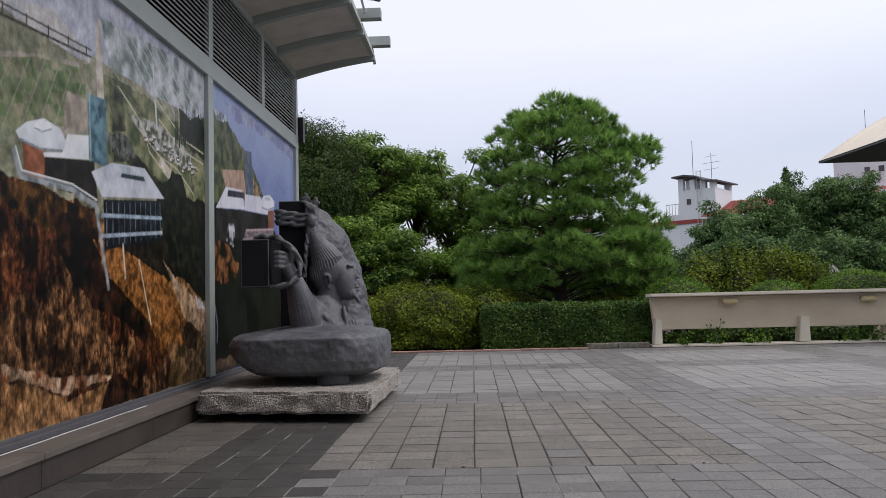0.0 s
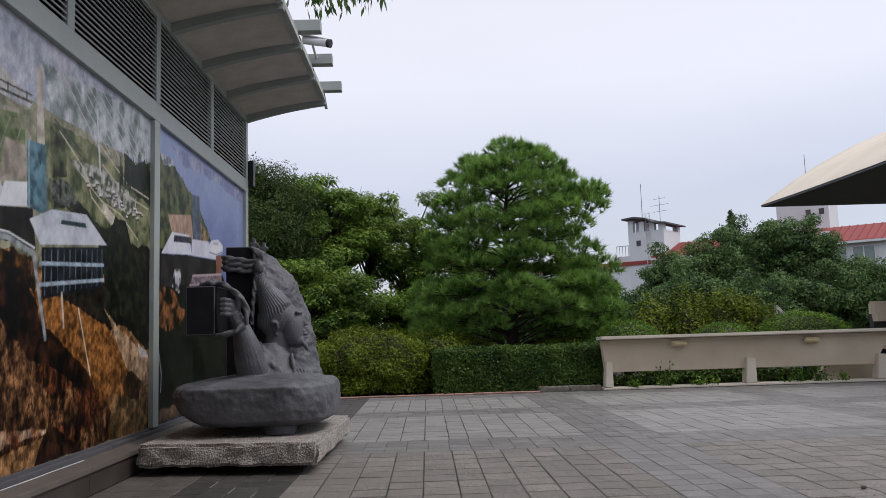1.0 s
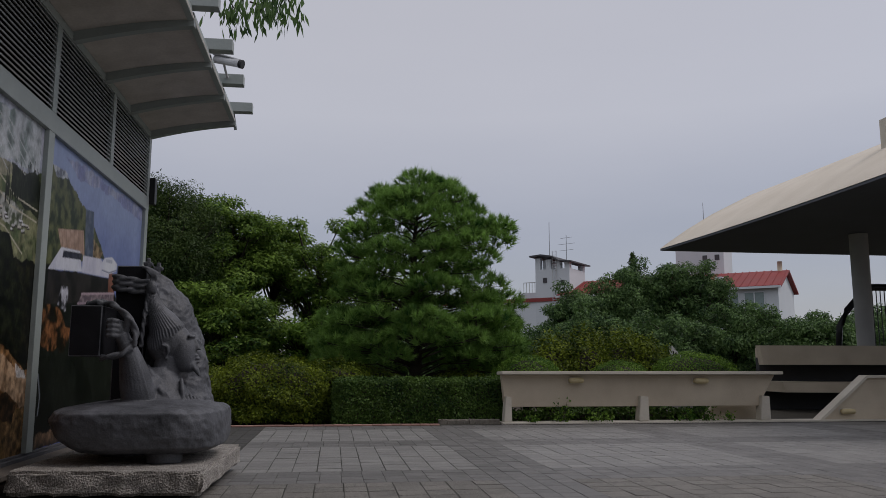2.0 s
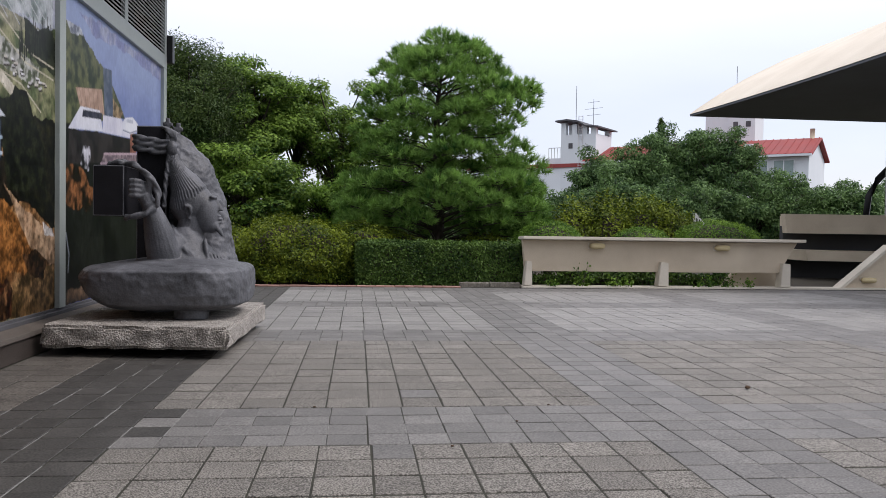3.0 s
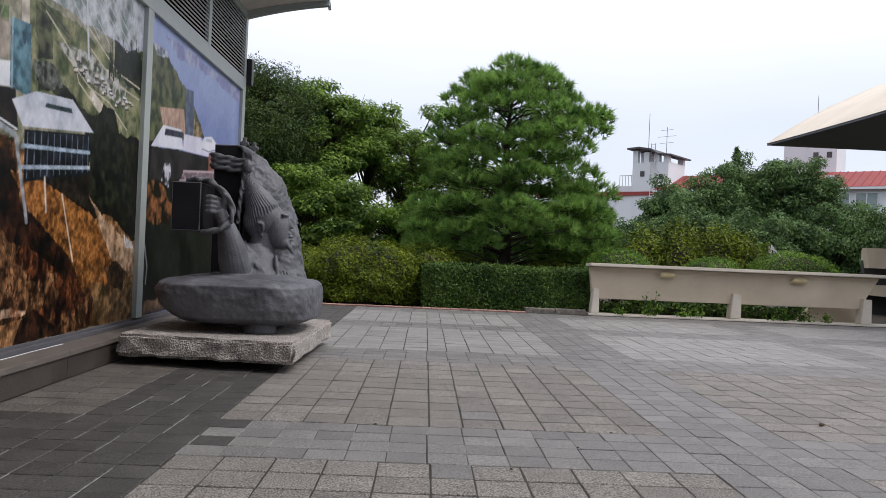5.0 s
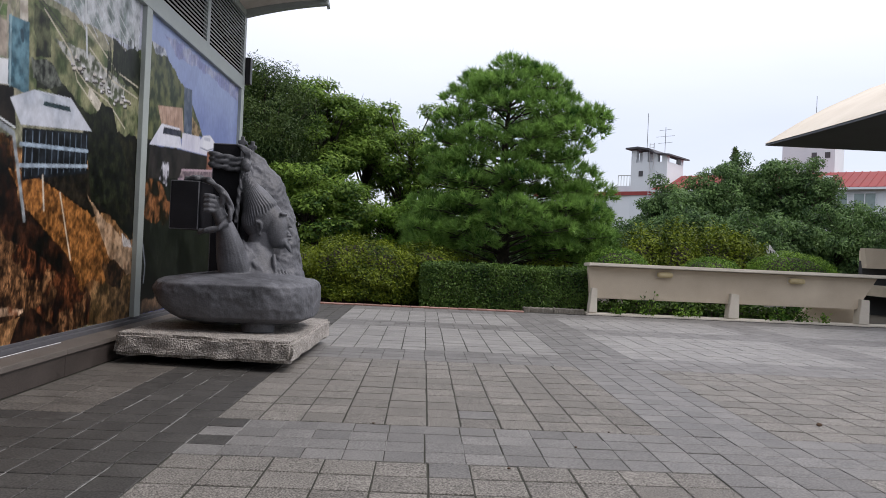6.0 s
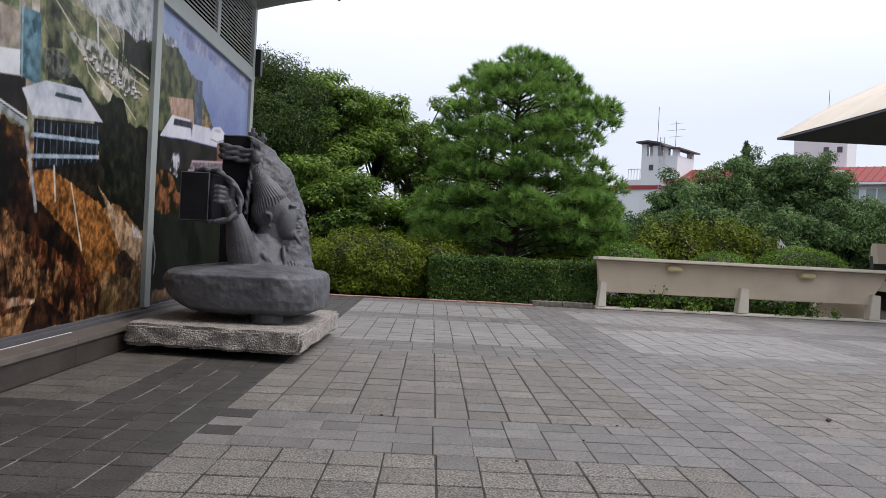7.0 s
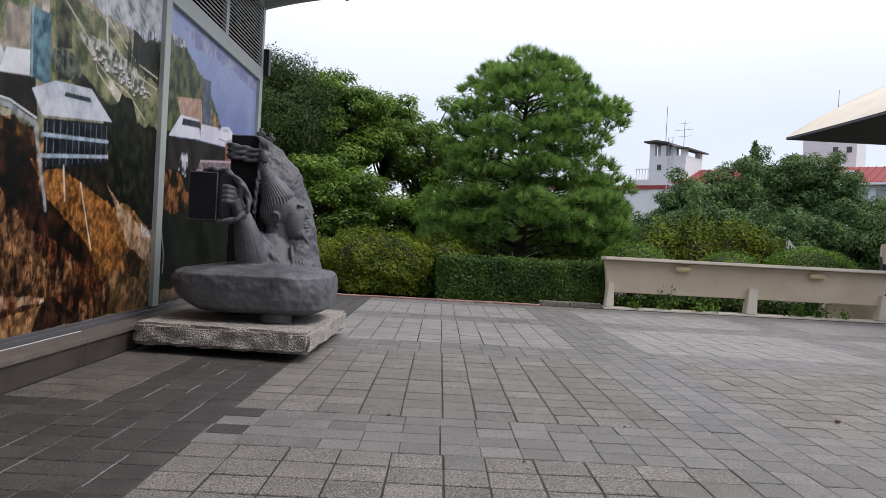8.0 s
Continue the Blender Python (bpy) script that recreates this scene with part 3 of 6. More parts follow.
def print_material():
    m = bpy.data.materials.new("printed_vinyl")
    m.use_nodes = True
    n, l = m.node_tree.nodes, m.node_tree.links
    ink = n.new("ShaderNodeVertexColor")
    ink.layer_name = "ink"
    b = n["Principled BSDF"]
    where = n.new("ShaderNodeTexCoord")
    gain = None
    for scale, detail, low, high in ((8.0, 9, 0.15, 1.85), (38.0, 5, 0.5, 1.5)):
        grain = n.new("ShaderNodeTexNoise")
        grain.inputs["Scale"].default_value, grain.inputs["Detail"].default_value = scale, detail
        grain.inputs["Roughness"].default_value = 0.68
        lean = n.new("ShaderNodeMapping")
        lean.inputs["Rotation"].default_value, lean.inputs["Scale"].default_value = (0.35, 0, 0), (1.0, 1.5, 0.7)
        l.new(where.outputs["Object"], lean.inputs["Vector"])
        l.new(lean.outputs[0], grain.inputs["Vector"])
        span = n.new("ShaderNodeMapRange")
        span.inputs["From Min"].default_value, span.inputs["From Max"].default_value = 0.32, 0.68
        span.inputs["To Min"].default_value, span.inputs["To Max"].default_value = low, high
        l.new(grain.outputs["Fac"], span.inputs["Value"])
        if gain is None:
            gain = span.outputs[0]
        else:
            both = n.new("ShaderNodeMath")
            both.operation = "MULTIPLY"
            l.new(gain, both.inputs[0])
            l.new(span.outputs[0], both.inputs[1])
            gain = both.outputs[0]
    mild = n.new("ShaderNodeMix")
    mild.inputs[2].default_value = 1.0
    l.new(ink.outputs["Alpha"], mild.inputs[0])
    l.new(gain, mild.inputs[3])
    inked = n.new("ShaderNodeVectorMath")
    inked.operation = "SCALE"
    l.new(ink.outputs["Color"], inked.inputs[0])
    l.new(mild.outputs[0], inked.inputs["Scale"])
    l.new(inked.outputs[0], b.inputs["Base Color"])
    b.inputs["Roughness"].default_value = 0.42
    b.inputs["Specular IOR Level"].default_value = 0.12
    tc, nz, bp = n.new("ShaderNodeTexCoord"), n.new("ShaderNodeTexNoise"), n.new("ShaderNodeBump")
    nz.inputs["Scale"].default_value = 1.1
    bp.inputs["Strength"].default_value, bp.inputs["Distance"].default_value = 0.15, 0.03
    l.new(tc.outputs["Object"], nz.inputs["Vector"])
    l.new(nz.outputs["Fac"], bp.inputs["Height"])
    l.new(bp.outputs[0], b.inputs["Normal"])
    return m


M_PRINT = print_material()


def cliff_banner():
    p = Print(4.74, 9.40, 0.312, 3.95, 0.0105)
    everything = np.ones(p.y.shape, bool)
    n1, n2, n3 = fractal(p.y, p.z, 0.5, 3), fractal(p.y, p.z, 0.12, 11), fractal(p.y, p.z, 0.05, 21)
    haze = np.clip((p.z - 2.9) / 0.9, 0, 1)
    p.tone(everything, (112, 118, 96), (168, 164, 144), np.clip((n1 - 0.5) * 2.0 + (n3 - 0.5) * 1.2 + 0.5, 0, 1))
    p.tone(p.z > 3.30 + 0.05 * n1, (168, 174, 188), (212, 212, 222), np.clip((n2 - 0.4) * 1.4 + haze * 0.3, 0, 1))
    p.shape([(4.74, 3.25), (5.9, 3.50), (6.55, 3.32), (6.5, 3.24), (4.74, 3.28)], (165, 168, 176), (200, 198, 196), 0.2, 5, 0.02)
    p.shape([(4.74, 2.86), (5.69, 3.08), (6.5, 3.24), (6.47, 2.60), (5.5, 2.38), (4.74, 2.20)], (122, 130, 108), (166, 160, 148), 0.25, 6, 0.02)
    # small field plots in rows
    plots = inside(p.y, p.z, [(4.74, 2.80), (5.0, 2.85), (5.69, 3.06), (6.45, 3.18), (6.42, 2.70), (5.9, 2.58), (5.5, 2.45), (4.74, 2.45)])
    iu, iv = np.floor((p.y * 0.95 + p.z * 0.55) * 7).astype(int), np.floor((p.z - 0.22 * p.y) * 11 + 40).astype(int)
    pick = ((iu * 73 + iv * 151 + iu * iv * 31) % 97) / 97.0
    p.tone(plots, (98, 118, 78), (160, 154, 134), np.clip(pick * 0.85 + (n3 - 0.5) * 0.6, 0, 1))
    rows = (np.sin((p.y * 0.9 + p.z * 0.6) * 70) > 0.55) & inside(p.y, p.z, [(4.74, 2.8), (5.8, 3.05), (6.4, 3.1), (6.4, 2.75), (4.74, 2.35)])
    p.ink[rows] *= 0.88
    p.line([(4.74, 3.19), (6.53, 3.31)], 0.022, (70, 66, 62))
    p.line([(4.74, 3.28), (6.53, 3.37)], 0.016, (84, 80, 76))
    for k in range(6):
        p.line([(4.95 + 0.3 * k, 3.20 + 0.02 * k), (4.95 + 0.3 * k, 3.30 + 0.015 * k)], 0.02, (80, 76, 72))
    p.shape([(6.7, 3.72), (9.34, 3.98), (9.34, 3.42), (7.92, 3.32), (6.85, 3.34)], (136, 148, 146), (200, 204, 208), 0.16, 7, 0.05)
    for k in range(7):
        p.line([(6.9 + 0.22 * k, 3.85), (7.9 + 0.28 * k, 3.25)], 0.014, (200, 202, 204))
    for k in range(9):
        p.line([(4.8 + 0.22 * k, 2.35 + 0.03 * k), (5.2 + 0.2 * k, 3.0 + 0.02 * k)], 0.012, (150, 146, 134))
    p.shape([(6.12, 2.92), (6.44, 2.92), (6.46, 2.64), (6.08, 2.6)], (150, 142, 132), (176, 166, 154), 0.1, 18)
    p.shape([(6.76, 3.22), (7.65, 3.25), (8.4, 3.15), (9.4, 3.41), (9.4, 1.85), (8.0, 1.78), (7.95, 2.30), (7.64, 2.50), (6.86, 2.44)], (84, 96, 66), (150, 150, 118), 0.2, 8, 0.06)
    p.shape([(6.85, 3.2), (7.15, 3.15), (7.2, 2.8), (6.95, 2.75)], (40, 44, 34), (96, 100, 76), 0.1, 16, 0.04)
    p.shape([(6.9, 2.68), (7.5, 2.62), (8.0, 2.45), (8.35, 2.5), (8.6, 2.2), (8.1, 1.9), (7.9, 2.3), (7.6, 2.5), (6.95, 2.5)], (20, 24, 20), (62, 66, 50), 0.12, 17, 0.05)
    p.shape([(8.55, 3.35), (8.9, 3.3), (9.2, 3.40), (9.4, 3.3), (9.4, 2.9), (8.9, 2.95), (8.6, 3.05)], (26, 32, 24), (60, 66, 50), 0.1, 13, 0.05)
    p.shape([(7.23, 2.98), (7.91, 3.06), (8.95, 2.91), (8.89, 2.70), (8.0, 2.76)], (88, 96, 74), (186, 186, 182), 0.06, 9, 0.03)
    p.shape([(8.0, 2.62), (8.5, 2.42), (8.9, 2.2), (8.95, 2.3), (8.5, 2.55), (8.05, 2.72)], (190, 184, 170), (222, 216, 204), 0.1, 14, 0.02)
    p.shape([(6.85, 2.72), (7.2, 2.78), (7.45, 2.62), (7.2, 2.52), (6.9, 2.56)], (30, 36, 30), (120, 124, 116), 0.06, 15, 0.03)
    p.shape([(6.61, 3.66), (6.69, 3.68), (6.78, 3.0), (6.64, 2.99)], (178, 170, 158), (205, 200, 190), 0.1, 10)
    p.line([(7.85, 3.62), (7.95, 3.0)], 0.04, (206, 210, 212))
    for pts in ([(7.05, 3.2), (7.6, 2.95), (7.75, 2.72), (8.3, 2.5)], [(7.5, 2.9), (8.0, 2.72), (8.5, 2.66), (9.0, 2.45)], [(8.0, 3.1), (8.6, 2.9), (9.35, 2.85)], [(7.9, 3.3), (8.7, 3.02), (9.35, 2.98)]):
        p.line(pts, 0.018, (196, 190, 172))
    village = random.Random(8)
    for k in range(34):
        q, r = village.random(), village.random()
        yy, zz = 7.6 + 1.5 * q, 2.98 - 0.22 * q - 0.16 * r
        p.line([(yy, zz), (yy + village.uniform(0.03, 0.08), zz + village.uniform(-0.01, 0.02))], 0.026, village.choice(((222, 222, 226), (188, 186, 188), (206, 200, 192))))
        p.line([(yy, zz - 0.022), (yy + 0.07, zz - 0.012)], 0.018, (70, 66, 60))
    for k in range(30):
        yy, zz = 8.45 + 0.031 * k + village.uniform(-0.02, 0.02), 2.95 + 0.009 * k + village.uniform(-0.08, 0.04)
        tip = village.uniform(0.10, 0.34)
        p.line([(yy, zz), (yy + 0.004, zz + tip * 0.6)], 0.034, village.choice(((34, 40, 32), (46, 52, 38), (26, 30, 24))))
        p.line([(yy, zz), (yy + 0.006, zz + tip)], 0.016, (38, 44, 34))
    for pts in ([(6.95, 3.28), (7.5, 3.12)], [(6.95, 3.24), (7.5, 3.07)]):
        p.line(pts, 0.014, (72, 70, 68))
    # rock face
    p.shape([(6.55, 1.95), (7.6, 1.9), (8.2, 2.0), (8.9, 1.5), (9.4, 1.3), (9.4, 0.312), (6.9, 0.312), (6.6, 1.2)], (104, 74, 46), (164, 128, 90), 0.15, 30, 0.03)
    p.shape([(6.7, 1.78), (8.1, 1.92), (8.55, 1.5), (8.2, 1.42), (7.2, 1.70)], (20, 18, 16), (48, 42, 34), 0.1, 29, 0.03)
    rock = np.clip((fractal(p.y * 2.2, p.z * 0.8, 0.16, 31) - 0.5) * 3.4 + 0.45, 0, 1)
    cliff = [(4.74, 2.10), (5.42, 2.11), (5.8, 2.11), (6.62, 2.0), (6.74, 1.47), (7.61, 1.24), (8.17, 0.75), (8.5, 0.31), (4.74, 0.31)]
    y, z = p.wobble(0.05, 33)
    on = inside(y, z, cliff)
    crack = np.abs(fractal(p.y * 2.4 + p.z * 0.5, p.z * 0.7, 0.12, 36) - 0.5) * 2
    block = np.abs(fractal(p.y * 1.2, p.z * 1.6, 0.16, 47) - 0.5) * 2
    p.tone(on, (48, 30, 21), (172, 128, 90), np.clip(rock * 0.7 + block * 0.5, 0, 1))
    rust = on & (fractal(p.y, p.z, 0.35, 35) > 0.56)
    p.tone(rust, (40, 22, 15), (126, 78, 50), rock)
    p.ink[on] *= np.clip(crack[on] * 8, 0.12, 1.0)[:, None]
    p.ink[on & (n3 < 0.34)] *= 0.4
    p.shape([(4.74, 2.14), (5.45, 2.12), (5.75, 2.1), (6.55, 2.0), (6.68, 1.68), (6.3, 1.55), (5.9, 1.75), (5.5, 1.9), (4.74, 1.95)], (22, 18, 12), (112, 78, 40), 0.12, 37, 0.06)
    p.shape([(5.9, 1.95), (6.5, 1.95), (6.75, 1.5), (7.5, 1.25), (8.1, 0.85), (7.8, 0.8), (7.2, 1.05), (6.6, 1.2), (6.1, 1.5)], (18, 16, 12), (74, 46, 32), 0.14, 48, 0.1)
    p.shape([(6.56, 1.76), (7.11, 1.72), (8.18, 1.46), (8.72, 1.10), (9.07, 0.62), (8.28, 0.80), (8.07, 0.67), (7.7, 1.05), (6.96, 1.41)], (122, 82, 44), (160, 112, 64), 0.03, 38, 0.02, 0.45)
    p.shape([(8.09, 1.66), (8.5, 1.43), (9.4, 1.13), (9.4, 0.77), (8.72, 1.02)], (158, 130, 104), (196, 168, 140), 0.1, 39, 0.03, 0.35)
    p.shape([(7.9, 2.3), (9.4, 2.4), (9.4, 1.20), (9.09, 1.29), (8.5, 1.53), (8.2, 1.9)], (16, 18, 14), (46, 46, 32), 0.12, 40, 0.05, 0.95)
    p.shape([(8.02, 2.1), (8.2, 2.5), (8.35, 2.66), (8.6, 2.62), (8.85, 2.3), (9.1, 2.05), (9.2, 1.6), (8.2, 1.6)], (12, 15, 12), (44, 48, 34), 0.1, 49, 0.07, 0.95)
    p.shape([(9.05, 1.28), (9.3, 1.2), (9.38, 1.12), (9.1, 1.14)], (210, 206, 204), None, 0.1, 41, 0.02)
    p.shape([(4.74, 0.70), (5.54, 0.67), (6.17, 0.46), (6.88, 0.53), (6.71, 0.312), (4.74, 0.312)], (140, 104, 70), (178, 138, 98), 0.1, 42, 0.02, 0.2)
    for k in range(9):
        p.line([(4.9 + 0.2 * k, 0.66), (4.98 + 0.2 * k, 0.31)], 0.012, (110, 76, 48))
    p.shape([(4.74, 0.80), (5.3, 0.82), (6.0, 0.66), (6.9, 0.60), (6.9, 0.56), (6.1, 0.52), (5.5, 0.70), (4.74, 0.72)], (120, 78, 54), (206, 176, 148), 0.1, 43, 0.03)
    p.shape([(6.88, 0.53), (7.05, 0.60), (7.43, 0.42), (7.6, 0.312), (6.71, 0.312)], (22, 16, 12), (74, 48, 34), 0.1, 44, 0.04)
    p.shape([(8.30, 0.66), (8.83, 0.80), (9.4, 0.81), (9.4, 0.312), (8.27, 0.312)], (92, 74, 46), (150, 120, 84), 0.12, 45, 0.03)
    p.shape([(8.55, 0.95), (8.9, 0.98), (9.2, 0.86), (9.05, 0.66), (8.7, 0.72)], (44, 30, 22), (112, 82, 56), 0.12, 46, 0.05)
    p.busy[on] = 1.0
    p.ink[on] *= 0.70
    # the church on the rock
    p.shape([(5.79, 2.33), (6.59, 2.43), (6.66, 2.09), (5.79, 2.12)], (30, 28, 28), (52, 46, 42), 0.1, 50)
    p.shape([(5.50, 2.40), (5.80, 2.40), (5.80, 2.14), (5.53, 2.16)], (132, 84, 62), (160, 106, 80), 0.08, 51)
    p.shape([(5.78, 2.36), (6.06, 2.41), (6.14, 2.57), (6.5, 2.63), (6.53, 2.43), (5.8, 2.33)], (214, 218, 222), (228, 230, 232), 0.2, 52)
    p.shape([(5.42, 2.45), (5.55, 2.54), (5.79, 2.62), (6.03, 2.59), (6.13, 2.50), (6.06, 2.41), (5.74, 2.37), (5.48, 2.39)], (206, 212, 218), (226, 230, 234), 0.3, 53)
    p.line([(5.48, 2.40), (5.74, 2.38), (6.06, 2.42)], 0.02, (140, 150, 158))
    p.shape([(5.65, 2.55), (5.74, 2.605), (5.87, 2.605), (5.91, 2.56), (5.77, 2.51), (5.67, 2.51)], (236, 238, 240), (222, 226, 230), 0.2, 54)
    p.line([(5.67, 2.52), (5.77, 2.515), (5.90, 2.56)], 0.012, (150, 158, 166))
    p.shape([(6.47, 2.98), (6.80, 3.01), (6.84, 2.40), (6.50, 2.43)], (70, 104, 118), (112, 146, 158), 0.08, 55)
    p.line([(6.50, 2.98), (6.53, 2.43)], 0.03, (146, 172, 180))
    p.line([(6.68, 2.90), (6.70, 2.84)], 0.05, (60, 84, 96))
    p.shape([(6.54, 2.33), (6.93, 2.47), (7.64, 2.53), (8.14, 2.29), (6.73, 2.14)], (184, 190, 200), (204, 208, 216), 0.2, 56)
    p.shape([(6.97, 2.46), (7.60, 2.52), (7.68, 2.40), (7.08, 2.36)], (166, 174, 184), (194, 200, 208), 0.2, 57)
    p.shape([(7.12, 2.405), (7.62, 2.445), (7.65, 2.40), (7.10, 2.365)], (40, 60, 66), (60, 80, 84), 0.1, 58)
    p.shape([(6.76, 2.12), (8.06, 2.26), (8.06, 1.86), (6.79, 1.68)], (22, 26, 32), (40, 46, 54), 0.1, 59)
    for k in range(11):
        u = k / 10
        p.line([(6.82 + 1.2 * u, 2.10 + 0.13 * u), (6.83 + 1.2 * u, 1.72 + 0.17 * u)], 0.014, (104, 118, 132))
    p.line([(6.74, 1.98), (8.06, 2.08)], 0.035, (160, 176, 190))
    p.line([(6.74, 1.80), (8.06, 1.93)], 0.035, (168, 182, 194))
    p.line([(5.40, 2.30), (5.48, 2.14), (6.20, 2.14), (6.62, 2.05), (6.74, 1.70), (6.86, 1.35)], 0.05, (150, 156, 160))
    p.line([(5.42, 2.34), (5.5, 2.18), (6.22, 2.18), (6.64, 2.10)], 0.016, (216, 220, 222))
    p.line([(7.15, 1.75), (7.20, 1.45)], 0.03, (196, 186, 172))
    p.line([(7.50, 1.62), (7.78, 1.0)], 0.025, (206, 192, 172))
    p.build(WALL_X + 0.006, "glossy printed photo banner of a white church on a brown cliff")


def river_banner():
    p = Print(9.59, 14.20, 0.312, 3.95, 0.014)
    p.busy[:] = 0.06
    n1, n3 = fractal(p.y, p.z, 0.6, 61), fractal(p.y, p.z, 0.06, 63)
    up = np.clip((p.z - 1.6) / 2.2, 0, 1)
    p.tone(np.ones(p.y.shape, bool), (94, 108, 164), (166, 180, 214), np.clip(up * 0.9 + (n1 - 0.5) * 0.5, 0, 1))
    p.shape([(10.2, 3.82), (10.95, 3.90), (12.14, 3.88), (14.2, 3.96), (14.2, 3.70), (12.16, 3.76), (10.81, 3.66)], (146, 152, 192), (180, 184, 206), 0.2, 64, 0.05)
    p.shape([(9.59, 3.60), (10.17, 3.63), (10.77, 3.42), (11.14, 3.31), (11.9, 2.95), (12.1, 2.8), (9.59, 2.4)], (58, 70, 54), (112, 116, 84), 0.12, 65, 0.04)
    p.shape([(9.75, 3.62), (10.2, 3.66), (10.35, 3.58), (9.9, 3.50)], (120, 126, 140), (200, 204, 210), 0.06, 66, 0.02)
    p.shape([(10.06, 2.90), (11.05, 3.04), (11.15, 2.72), (10.24, 2.66)], (172, 146, 130), (198, 172, 156), 0.1, 67)
    for k in range(6):
        p.line([(10.2 + 0.16 * k, 2.92 + 0.02 * k), (10.3 + 0.16 * k, 2.66)], 0.012, (136, 112, 100))
    p.shape([(11.09, 3.34), (11.46, 3.37), (11.55, 2.73), (11.16, 2.72)], (84, 96, 116), (112, 122, 138), 0.1, 68)
    p.shape([(11.52, 2.99), (12.0, 2.87), (11.91, 2.77), (11.55, 2.73)], (96, 84, 66), (170, 150, 120), 0.08, 69, 0.03)
    # darker lower part: wood and rock in shade
    p.shape([(9.59, 2.42), (11.0, 2.45), (12.5, 2.5), (12.9, 2.2), (13.3, 1.9), (14.2, 1.5), (14.2, 0.312), (9.59, 0.312)], (16, 20, 20), (38, 42, 38), 0.5, 70, 0.08)
    p.shape([(9.59, 2.0), (10.2, 1.95), (10.8, 1.7), (10.6, 1.4), (9.59, 1.5)], (34, 28, 20), (150, 104, 70), 0.14, 71, 0.08)
    p.shape([(9.81, 2.38), (10.23, 2.70), (10.96, 2.75), (11.09, 2.49)], (206, 208, 220), (220, 222, 230), 0.2, 72)
    p.shape([(10.32, 2.67), (11.06, 2.73), (11.02, 2.64), (10.29, 2.58)], (50, 54, 70), (84, 86, 100), 0.1, 73)
    p.shape([(11.10, 2.71), (11.91, 2.77), (12.49, 2.55), (11.08, 2.48)], (206, 206, 220), (218, 218, 228), 0.2, 74)
    p.shape([(9.85, 2.37), (11.05, 2.47), (12.5, 2.54), (12.42, 2.33), (11.14, 2.20), (11.07, 2.08), (9.8, 1.96)], (40, 38, 40), (62, 58, 58), 0.2, 75)
    p.shape([(12.37, 2.62), (12.77, 2.64), (12.70, 2.33), (12.37, 2.30)], (132, 92, 80), (150, 108, 92), 0.1, 76)
    p.shape([(11.91, 2.68), (12.11, 2.81), (12.49, 2.87), (12.80, 2.80), (12.76, 2.68), (12.37, 2.60), (12.0, 2.60)], (214, 216, 226), (228, 230, 236), 0.3, 77)
    p.line([(12.0, 2.62), (12.37, 2.62), (12.76, 2.70)], 0.02, (140, 146, 164))
    p.line([(12.2, 2.78), (12.5, 2.80)], 0.05, (190, 194, 206))
    p.shape([(11.14, 2.19), (12.71, 2.33), (12.73, 2.20), (10.99, 2.05)], (112, 100, 108), (160, 146, 150), 0.06, 78, 0.01)
    p.line([(11.14, 2.20), (12.71, 2.34)], 0.03, (190, 170, 178))
    p.line([(10.99, 2.06), (12.73, 2.21)], 0.03, (166, 150, 160))
    p.shape([(10.3, 2.20), (10.6, 2.24), (10.55, 1.95), (10.25, 1.98)], (40, 40, 44), (200, 200, 208), 0.08, 79, 0.05)
    p.line([(9.75, 1.15), (9.85, 0.9), (9.82, 0.7)], 0.03, (140, 146, 156))
    p.shape([(9.59, 0.45), (10.3, 0.5), (11.0, 0.4), (11.2, 0.312), (9.59, 0.312)], (40, 40, 40), (112, 92, 76), 0.15, 80, 0.04)
    p.build(WALL_X + 0.006, "glossy printed photo banner of a blue river and rooftops", 0.25)


cliff_banner()
river_banner()


def wall_camera():
    cctv = thing("security_camera", (-1.85, 12.45, 5.96), "white bullet security camera on the eave edge", "camera")
    bm = bmesh.new()
    tube(bm, [(-2.02, 12.50, 6.08), (-1.60, 12.36, 5.965)], [0.062, 0.062], 16)
    under(cctv, part("body", bm, M_CAMWHITE))
    bm = bmesh.new()
    tube(bm, [(-1.62, 12.367, 5.970), (-1.565, 12.349, 5.955)], [0.066, 0.070], 16)
    under(cctv, part("lens_hood", bm, M_STEEL, label="black lens hood"))
    bm = bmesh.new()
    prism(bm, [(-2.05, 6.145), (-1.58, 6.02), (-1.58, 6.035), (-2.05, 6.16)], "y", 12.36, 12.50)
    under(cctv, part("sun_shield", bm, M_CAMWHITE))
    bm = bmesh.new()
    tube(bm, [(-1.88, 12.46, 6.03), (-1.86, 12.58, 5.93), (-1.86, 12.78, 5.90), (-1.86, 12.82, 5.90)], [0.02, 0.02, 0.02, 0.035], 10)
    under(cctv, part("bracket", bm, M_CAMWHITE))


wall_camera()


def corner_speaker():
    sp = thing("loudspeaker", (-3.38, 14.5, 4.1), "black column loudspeaker fixed to the pavilion corner", "loudspeaker")
    bm = bmesh.new()
    box(bm, -3.44, -3.25, 14.41, 14.58, 4.08, 4.55, bevel=0.012)
    under(sp, part("cabinet", bm, M_STEEL))
    bm = bmesh.new()
    box(bm, -3.42, -3.36, 14.36, 14.42, 4.2, 4.42, bevel=0.004)
    under(sp, part("bracket", bm, M_STEEL))


corner_speaker()


